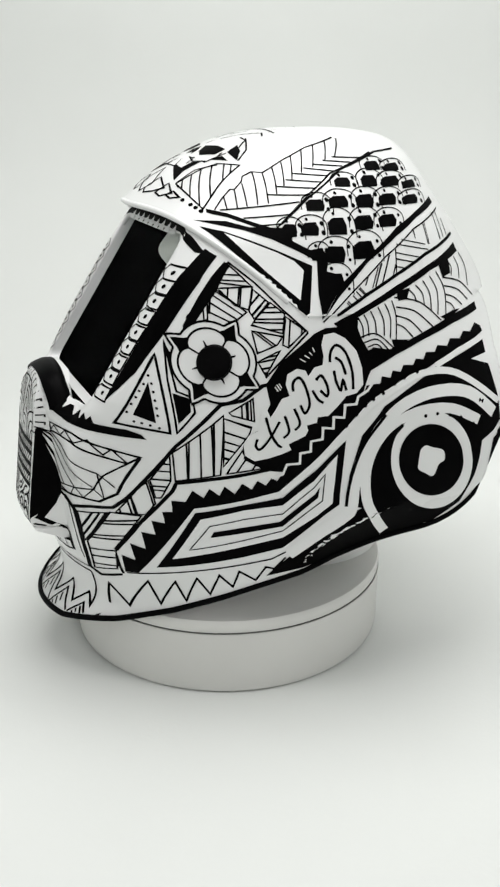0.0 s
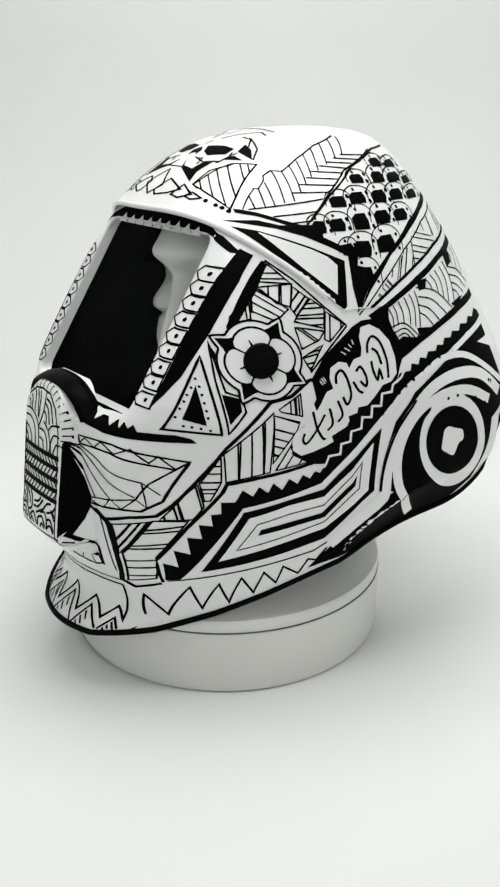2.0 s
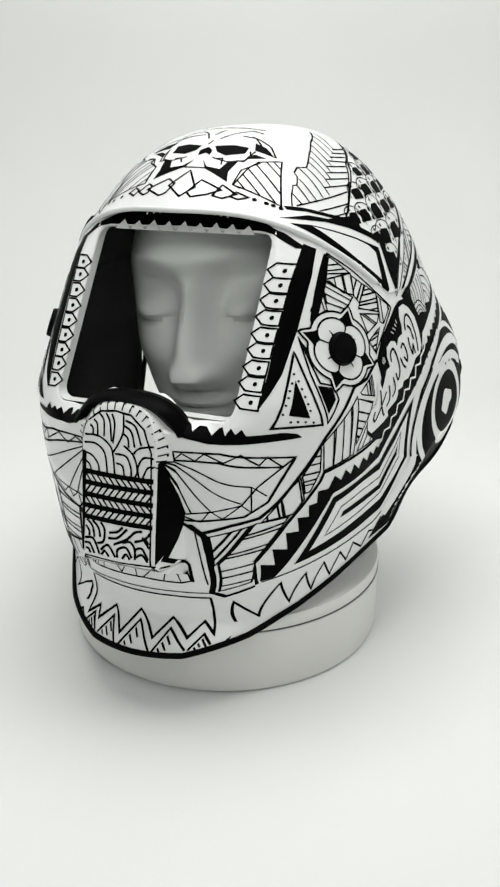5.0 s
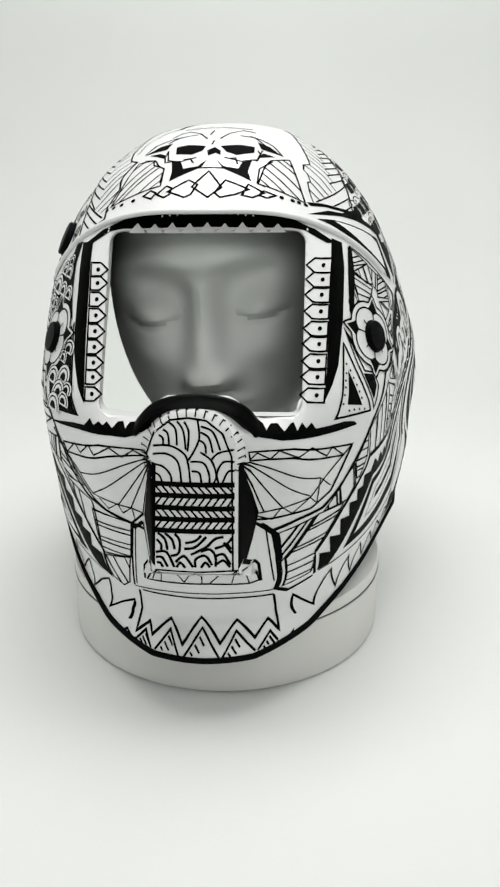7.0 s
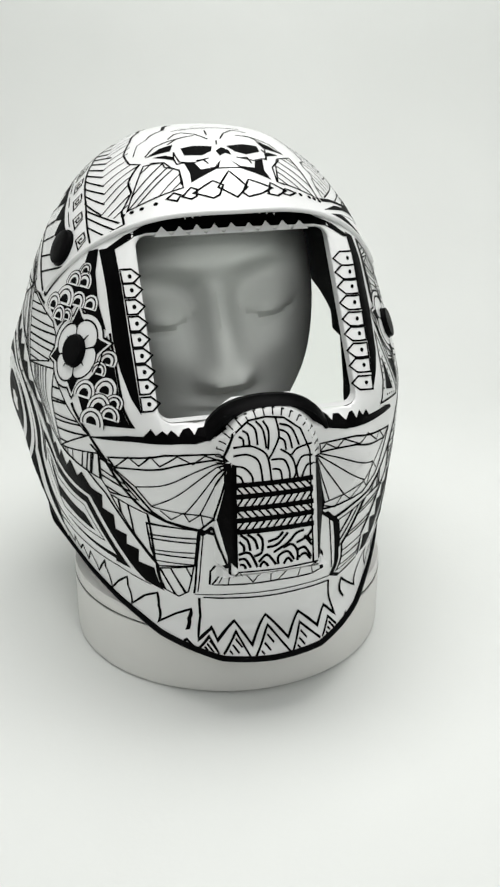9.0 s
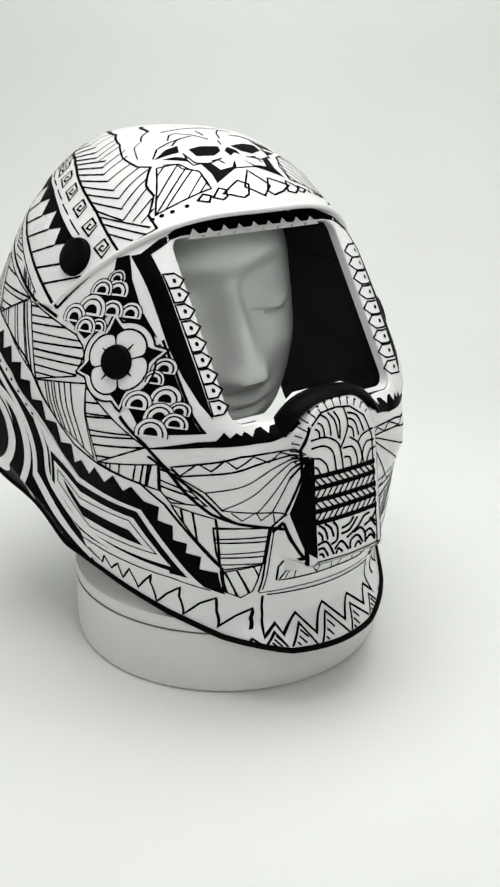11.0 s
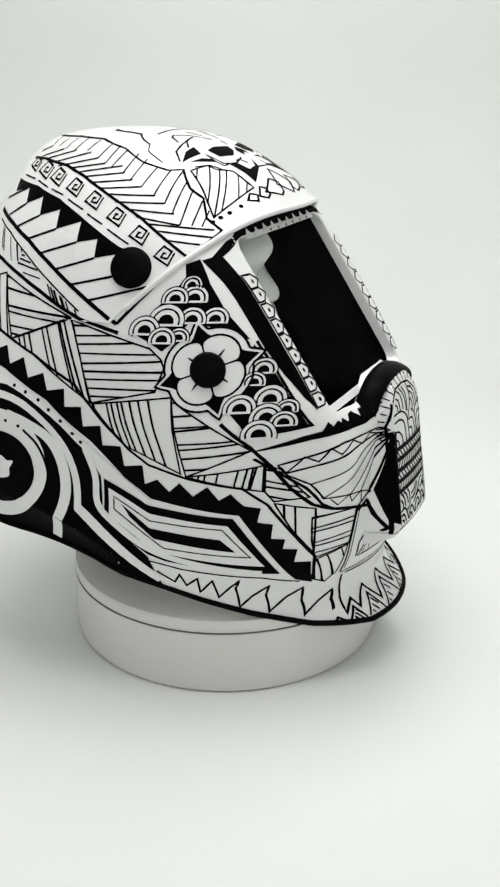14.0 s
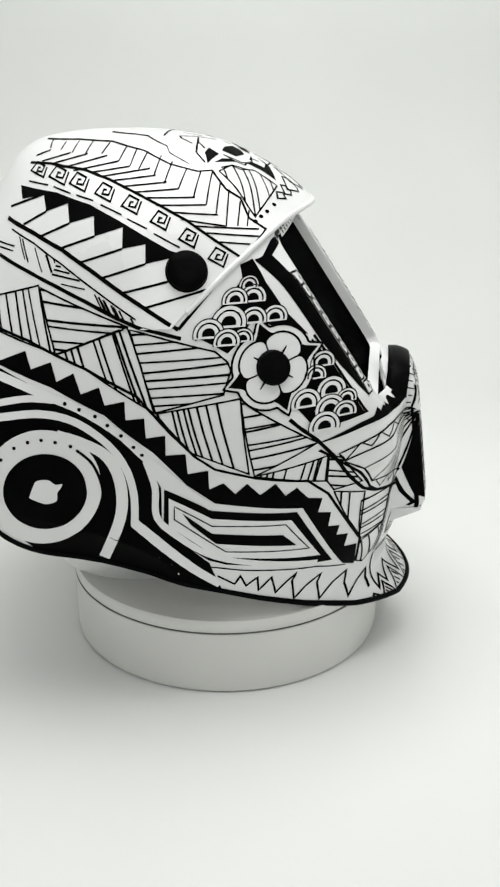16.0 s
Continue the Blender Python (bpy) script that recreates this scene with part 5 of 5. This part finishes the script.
    for x in np.arange(-30, 31, 5.0):
        d.dot((x, 317.0 - 0.0018 * x * x), 0.6, "white")
    d.done()
    for pts in ([(-105.7, 186.0), (-83.8, 193.2), (-74.6, 194.4), (-70.0, 199.6), (-67.4, 196.0), (-63.5, 198.9), (-60.9, 196.9), (-58.1, 199.0), (-54.3, 195.7), (-50.9, 199.3), (-47.2, 200.2), (-45.0, 197.2), (-42.3, 200.4), (-36.1, 201.6), (-31.6, 203.4), (-27.0, 206.1), (-26.6, 201.7), (-33.8, 196.9), (-44.9, 192.4), (-59.9, 191.2), (-79.9, 189.8), (-103.2, 185.7)], [(31.3, 202.8), (33.7, 201.7), (37.3, 202.8), (40.8, 200.8), (43.1, 197.7), (45.4, 200.1), (49.7, 199.6), (54.1, 195.2), (57.5, 199.0), (59.6, 199.8), (62.0, 195.0), (64.6, 199.4), (67.5, 195.6), (70.5, 198.4), (73.1, 194.2), (78.8, 194.0), (90.8, 193.4), (97.2, 191.0), (99.4, 188.0), (86.9, 188.3), (71.2, 189.1), (52.9, 190.5), (38.8, 195.0), (31.2, 199.9)]):
        d = Drawing("mouth_band", FRONT, "black band with jagged upper edge under the window")
        d.fill(pts, step=2.5)
        d.done()
    d = Drawing("cheek_fan", FRONT, "fan of thin strokes on the cheek")
    d.outline([(-95.5, 175.2), (-63.8, 184.5), (-31.4, 186.2), (-27.2, 183.3), (-58.3, 178.5), (-92.0, 169.2)], 1.2)
    d.line([(-91.9, 169.6), (-84.1, 179.1), (-78.6, 175.1), (-71.8, 182.6), (-67.1, 177.8), (-56.3, 184.2), (-47.4, 179.3), (-39.9, 184.8), (-30.8, 181.6)], 0.9)
    for p in [(-81.1, 159.6), (-72.0, 147.5), (-52.9, 144.5), (-44.3, 143.6), (-35.8, 142.1)]:
        d.line([[(-26.9, 182.4)][0], p], 0.9)
    d.line([(-92.1, 168.3), (-81.1, 159.6), (-72.1, 147.0), (-53.7, 144.3), (-43.5, 143.7), (-35.4, 141.7)], 1.0).line([(-104.8, 180.8), (-95.2, 170.1), (-82.8, 157.4), (-71.8, 142.8), (-62.3, 136.2), (-44.3, 132.6), (-35.4, 141.7)], 1.5)
    d.line([(-67.4, 145.1), (-60.9, 138.9), (-53.7, 144.8), (-50.4, 138.5), (-43.5, 144.2), (-41.9, 134.8)], 0.8)
    d.done()
    d = Drawing("cheek_fan", FRONT, "fan of thin strokes on the cheek")
    d.outline([(32.8, 185.6), (60.0, 184.6), (96.3, 175.6), (90.5, 170.4), (60.0, 179.3), (33.4, 179.9)], 1.2)
    d.line([(33.4, 180.6), (37.7, 184.5), (45.7, 179.8), (51.1, 184.5), (62.9, 179.2), (71.1, 183.0), (80.1, 174.8), (83.7, 179.1), (90.5, 170.8)], 0.9)
    for p in [(76.4, 161.2), (69.8, 149.5), (52.3, 145.3), (41.0, 144.0), (37.7, 143.0)]:
        d.line([[(28.1, 180.9)][0], p], 1.0)
    d.line([(37.4, 143.0), (53.0, 144.3), (69.9, 148.0), (79.2, 160.4), (90.5, 170.4)], 1.0).line([(36.6, 138.6), (46.5, 137.7), (70.2, 138.9), (82.7, 147.6), (96.3, 175.2)], 1.5)
    d.line([(46.5, 137.7), (52.3, 144.9), (58.7, 138.7), (69.9, 148.0), (74.0, 141.8), (76.4, 161.2), (82.5, 152.3)], 0.8)
    d.done()
    for pts in ([(-26.8, 183.1), (-23.4, 181.3), (-25.8, 115.2), (-30.1, 118.9), (-34.5, 142.1)], [(27.1, 180.1), (28.8, 181.2), (37.7, 142.1), (33.9, 126.9), (26.4, 114.3)]):
        d = Drawing("nose_flank", FRONT, "black flank of the nose guard")
        d.fill(pts, step=2.0)
        d.done()
    d = Drawing("nose_panel", FRONT, "bars, chevrons and arcs on the nose guard")
    for arc in ([(-15, 206.4), (-10.7, 202.5), (-9.9, 193.1)], [(-18.5, 202.2), (-15.5, 199.9), (-14.7, 193.1)], [(-21, 198.9), (-18.6, 197.2), (-18.4, 193.1)], [(-9.9, 207), (-6, 201.8), (-4.5, 190.5)], [(-5.5, 207), (-2.6, 201), (-3.5, 189.5)], [(2.7, 207.7), (3.8, 197.8), (0.2, 189.3), (-3.3, 183.9)],
                [(4.6, 204.4), (12.1, 201.1), (16.4, 190.3)], [(4.5, 201.1), (9.6, 197.8), (11.9, 188.8)], [(3.8, 196.4), (7.1, 193.9), (7.8, 188.3)], [(-24.8, 192.4), (-14.3, 192.8), (-5.9, 188.2), (-3.3, 181.9), (-2.1, 169.3)], [(-25, 187.3), (-16.1, 187.6), (-9.4, 182.4), (-7.6, 168.8)], [(-25.1, 181.1), (-19, 179.7), (-14.4, 174.5), (-13.8, 168.2)],
                [(-25.2, 175.9), (-21.2, 173.8), (-19.3, 168.2)], [(4.3, 189.2), (11.1, 183.7), (13.8, 174.1), (11.3, 168.7)], [(-1.9, 183.2), (6, 182.5), (9.3, 175.8), (9.6, 169.5)], [(-1.3, 177.3), (3.5, 176.1), (4.7, 169)], [(24.7, 190.5), (15.3, 188.6), (11.2, 184.7)], [(24.9, 182.9), (18.1, 182.9), (14.2, 176.2), (15.1, 169.5)], [(24.9, 177.4), (20.8, 176.8), (17.2, 169.4)]):
        d.line(arc, 1.3, "ink", True)
    for arc in ([(-23.4, 137.3), (-19, 133.3), (-17.5, 126.4)], [(-19, 137.3), (-14.5, 133.3), (-12.9, 127.1)], [(-12.7, 137.2), (-9.7, 132.8), (-10.5, 124.8), (-15.4, 122.7)], [(-24.2, 133), (-21.5, 129.7), (-21.6, 126.4)], [(-25.1, 124.6), (-18.2, 125), (-13.5, 115.3)], [(-25.2, 121.3), (-21, 121.3), (-17.7, 115.3)], [(-24.6, 117.9), (-22.2, 117.6), (-20.8, 114.9)],
                [(-12.7, 118.6), (-7.1, 122.9), (-1.6, 115.6)], [(-12.1, 115.2), (-9.6, 118.5), (-6.5, 115.1)], [(-7, 127.7), (0, 128.9), (7, 135.7)], [(-6.3, 131.3), (0, 132.9), (3.9, 136.6)], [(-2.9, 123.9), (7, 129.2), (12.3, 134.3), (17.6, 135.7)], [(-0.2, 115.6), (0.2, 121.1), (6.2, 123.4), (10.4, 117.2)], [(3.3, 115.4), (6.2, 119), (9, 115.8)],
                [(3.4, 126.1), (9.1, 127.6), (12.5, 123), (12.5, 116.3)], [(12.2, 123), (17.5, 124.4), (21.7, 117.4)], [(13.2, 118.1), (17.5, 120.4), (21.4, 115.9)], [(12.2, 128.2), (19.3, 130.9), (23.2, 135.3)], [(17.6, 132.1), (22.5, 125.1)], [(19.7, 131.2), (22.1, 127.7)]):
        d.line(arc, 1.7, "ink", True)
    bars = ([(-24.7, 168.9), (24.8, 168.6)], [(-24.9, 161.6), (24.7, 161.6)], [(-25.1, 153.9), (24.7, 153.5)], [(-25.3, 146.5), (24.6, 146.5)], [(-25.5, 139.1), (24.5, 139)])
    for k, (p, q) in enumerate(bars):
        d.line([p, q], 3.2)
        if k < 4:
            low, lean = bars[k + 1], -2.2 if k % 2 == 0 else 2.2
            for t in np.linspace(0.05, 0.95, 11):
                x, top = p[0] + (q[0] - p[0]) * t, p[1] + (q[1] - p[1]) * t
                foot = low[0][1] + (low[1][1] - low[0][1]) * t
                d.line([(x + lean, top - 1.0), (x - lean, foot + 1.0)], 1.2)
    d.line([(-29.6, 107.1), (-29.6, 186.1), (-24.2, 200.1), (-14.2, 207.6), (-3.2, 209.1), (7.8, 207.6), (17.8, 200.1), (23.2, 186.1), (23.2, 107.1)], 1.2)
    d.done()
    d = Drawing("arch_marks", FRONT, "small grey bars round the arch")
    for t in np.linspace(-1, 1, 22):
        a = t * radians(112)
        x, z = -1.5 + 30.5 * math.sin(a), 185 + 27 * math.cos(a) * (1 if math.cos(a) > 0 else 0.75)
        nx, nz = math.sin(a), math.cos(a)
        d.line([(x - 2.1 * nx, z - 2.1 * nz), (x + 2.1 * nx, z + 2.1 * nz)], 0.9)
        if int(t * 50) % 3:
            d.line([(x + 1.8 * nx, z + 1.8 * nz), (x + 1.8 * nx + 1.6 * nz, z + 1.8 * nz - 1.6 * nx)], 0.7)
    d.done()
    d = Drawing("jaw_bracket", FRONT, "outlined angular bracket beside the nose guard")
    d.line([(34.7, 136.4), (33.2, 127.8), (29.7, 116.6), (37.1, 105.4), (38.2, 91.9)], 2.0).line([(34.7, 137.2), (42.0, 131.2)], 2.2)
    d.line([(42.0, 131.2), (43.9, 113.7), (46.6, 89.1)], 1.0).line([(37.0, 141.0), (46.5, 136.9)], 1.0)
    d.done()
    d = Drawing("jaw_bracket", FRONT, "outlined angular bracket beside the nose guard")
    d.line([(-43.4, 129.0), (-36.6, 135.3)], 2.4).line([(-36.6, 135.3), (-33.9, 123.9), (-30.4, 113.6), (-38.3, 102.0), (-38.6, 91.3)], 1.4)
    d.line([(-44.0, 131.8), (-46.4, 108.1), (-47.7, 82.0)], 1.3).line([(-42.3, 129.2), (-44.0, 108.7), (-45.6, 83.9)], 0.8)
    d.strokes([(-75.4, 133.5), (-45.1, 132.4), (-47.7, 105.5), (-69.7, 101.1), (-73.1, 114.3)], [(-74.0, 123.0), (-46.4, 124.5)], 6, 1.0, edge=1.1)
    d.strokes([(-69.5, 99.3), (-48.2, 104.9), (-51.3, 82.8), (-56.8, 77.1), (-67.2, 82.8)], [(-65.7, 99.2), (-56.6, 79.3)], 6, 1.0, edge=1.0)
    d.done()
    d = Drawing("chin_seam", FRONT, "thin double line across the chin")
    d.line([(-47.4, 81.0), (-21.6, 83.4), (0.9, 83.7), (23.2, 83.2), (47.4, 81.2)], 0.8).line([(-42.0, 79.0), (-21.8, 79.5), (2.6, 79.3), (23.1, 78.9), (45.9, 77.0)], 1.3)
    d.done()
    d = Drawing("facet_strip", FRONT, "thin triangles on the ledge under the nose guard")
    d.outline([(-37.1, 91.2), (-34.4, 96.1), (-25.2, 112.7), (0.6, 112.1), (26.4, 113.4), (33.5, 109.0), (37.1, 92.7), (30.7, 90.9), (4.9, 92.6), (-24.8, 91.6)], 1.2)
    for p, q in zip([(-25.2, 112.7), (-25.2, 112.7), (-25.2, 112.7), (0.3, 112.1), (0.3, 112.1), (25.7, 113.5), (25.7, 113.5), (25.7, 113.5)], [(-33.1, 92.6), (-27.1, 91.8), (-11.3, 93.1), (-11.3, 93.1), (0.5, 92.8), (5.6, 93.1), (19.6, 92.6), (30.7, 91.4)]):
        d.line([p, q], 0.8)
    d.done()
    d = Drawing("chin_zigzag", FRONT, "zigzag peaks with hatched feet on the chin")
    d.line([(-44.5, 78.2), (-43.9, 62.9), (-47.3, 49.9), (-37.6, 56.7), (-35.4, 50.5), (-22.7, 61.1), (-13.8, 48.5), (-1.7, 63.9), (11.4, 49.7), (21.7, 61.4), (34.0, 50.8), (42.0, 59.3), (49.5, 52.0), (47.1, 62.6), (45.9, 77.0)], 1.6)
    for q in ([(-58.4, 47.0), (-54.3, 49.1), (-49.2, 44.8)], [(-47.6, 45.6), (-40.2, 52.1), (-35.6, 43.7)], [(-32.9, 43.6), (-22.7, 55.0), (-16.0, 42.4)], [(-12.6, 42.3), (-1.0, 57.3), (11.3, 42.4)], [(13.1, 42.3), (21.6, 55.2), (34.6, 44.3)], [(36.1, 44.3), (43.7, 52.5), (50.9, 45.1)], [(55.6, 46.6), (59.4, 49.5), (61.1, 47.4)]):
        d.line(q, 1.4)
        (x0, y0), (x1, y1), (x2, y2) = q
        for t in (0.2, 0.45, 0.7):
            d.line([(x0 + (x1 - x0) * t + 2.0, y0 + (y1 - y0) * t), (x0 + (x1 - x0) * t + 2.0 + 3.4, y0 + (y1 - y0) * t - 4.2)], 1.3)
    d.done()


front()


# ---- forehead ----
def forehead():
    d = Drawing("diamond_chain", CROWN, "row of outlined diamonds over the brow")
    for pts in ([(1.1, 1), (10.4, -14.6), (2.1, -23.2), (-8.8, -14)], [(-11.2, -7.5), (-5.2, -12.2), (-9, -20.4), (-13.4, -22.4), (-24.8, -15.8)], [(12.5, -7.6), (27.7, -13.7), (19.3, -19.6), (10, -22.9), (6.2, -19.3)], [(-25.8, -10.5), (-22.2, -13.3), (-23.4, -18.5), (-27, -20.2), (-32.1, -16.5)], [(27.2, -9.1), (37.4, -14.2), (30.3, -20), (23.7, -19.4)], [(-36.8, -11.5), (-32.8, -14.8), (-35.8, -18.9), (-41.6, -14.9)], [(37.1, -12.2), (45, -13.6), (39.4, -17.6), (34.2, -17.1)]):
        d.outline(pts, 1.4)
    for p in [(-48.7, -15.7), (-57.4, -15.2), (-63.5, -14.4), (-68.9, -13.8), (48.5, -13.7), (55.5, -13.1), (59.5, -12.7), (63.9, -12.4)]:
        d.dot(p, 1.5)
    d.done()
    d = Drawing("skull", CROWN, "inked skull mask on the forehead")
    for pts in ([(-24.3, 32.6), (-15.9, 33.5), (-3.9, 30.3), (-5.5, 24.5), (-12.4, 20.3), (-23.7, 23.4)], [(6, 30.3), (18.4, 33.7), (28.5, 33.5), (28.7, 25.9), (17.7, 20.2), (10.3, 23.4)],
                [(-2.5, 24.3), (2.2, 28.7), (6.5, 24.5), (7, 18.9), (3.4, 21.5), (-1.2, 18.1)],
                [(-25.6, 15.6), (-19.3, 14.1), (-16.4, 4.8), (-7.2, 6.1), (-1.4, 13.4), (-4.6, 4.7), (-24.7, -6.4), (-23.9, 3.2)], [(4.6, 13.5), (10.2, 6.2), (19.8, 5), (21.8, 12.9), (28, 15.8), (26.1, 3.2), (28.9, -6), (10.1, 3.7)],
                [(-47.5, 32.7), (-37, 39.1), (-28.1, 40), (-31.3, 32.1), (-40.9, 32.8)], [(-43.6, 30.3), (-35.2, 28.4), (-30.7, 24.3), (-30.8, 20)], [(46.7, 30.1), (38.4, 37.9), (29.9, 41), (33, 32), (40.8, 30.8)], [(42.7, 26.3), (34.9, 27.4), (31.4, 23.1), (31.9, 20.4)]):
        d.fill(pts)
    for pts in ([(-29.5, 49.8), (-23.9, 57.4), (-18.4, 59.6), (-10.7, 53), (-4.3, 41.6)], [(4.6, 41.5), (9.6, 52.4), (18.3, 62.1), (27.6, 58.3)], [(-47.5, 34.3), (-40.5, 43), (-31.1, 46.3), (-21, 48.3)], [(23.6, 49.8), (32, 45.9), (40.3, 40.8), (47.2, 30.3)], [(-1.7, 60.9), (-3.1, 49.3)], [(1, 38.5), (-0.1, 32.5)], [(-29.5, 29.8), (-31.1, 21.6), (-30.1, 15), (-25.6, 15)], [(30.8, 29.6), (33.1, 24.4), (31.2, 16.7), (27, 16.8)], [(-17.4, 15.1), (-12.9, 15.7), (-10.2, 10.2)], [(12.5, 15.3), (17.1, 16.7), (18.9, 9.7)], [(-45.9, 24.7), (-37.6, 20.6), (-34.6, 13.3), (-29.9, 7.9), (-30.9, -6.4)], [(41.3, 19.7), (36.7, 13.1), (33.2, 8.1), (32.7, -6.7), (37.9, -8.4)], [(-23.5, 67.1), (-7.4, 68.7), (8.6, 68.6), (24.7, 66.9)], [(-29.7, 28.3), (-28.2, 17.1), (-20, 13), (-8.8, 16.5)], [(33.8, 30.8), (31.3, 18.1), (21.1, 13.4), (9.9, 16.4)], [(-9.1, 4.5), (11.2, 4.4)], [(-31.3, 41.4), (-23.5, 48.1), (-11.8, 50.5)], [(34.4, 39.5), (27.2, 47.9), (17.4, 49)]):
        d.line(pts, 1.1)
    d.done()
    for pts, way in (([(33.3, -7.2), (36.6, 12), (40, 20.4), (51.8, 28.1), (63.5, -10.6)], [(39.7, 13.4), (62.7, -6.8)]), ([(-50.3, 24), (-38.6, 21.2), (-38.1, 15.3), (-29.9, 8.5), (-30, -1.2), (-30.3, -9.2), (-66.1, -11.8)], [(-56.6, -1.4), (-38.9, 14.3)])):
        d = Drawing("temple_hatching", CROWN, "fan-shaped field of parallel strokes at the temple")
        d.strokes(pts, way, 6, 0.9, edge=1.1)
        d.done()


forehead()


# ---- motions: platform, helmet and head turn together ----
SEAT = pose(0.0027, 0, 0.0006, 0, -1.0, -1.0)
RATE = 9.686          # degrees a second, once it has started
SPIN = [(0.0, -66.47), (0.4, -66.47), (0.5, -66.40), (0.6, -65.93)] + [(t, 0.9 + RATE * (t - 7.5)) for t in np.arange(0.7, 16.01, 0.3)] + [(16.0, 0.9 + RATE * 8.5)]


def motions():
    walk(helmet, [(t, pose(0, 0, 0, 0, 0, a) @ SEAT) for t, a in SPIN])
    walk(head, [(t, pose(0, 0, 0, 0, 0, a) @ pose(-0.004, 0.014, -0.001, 0, 0, -4)) for t, a in SPIN])
    walk(platter, [(t, pose(0, 0, 0, 0, 0, a)) for t, a in SPIN])


motions()
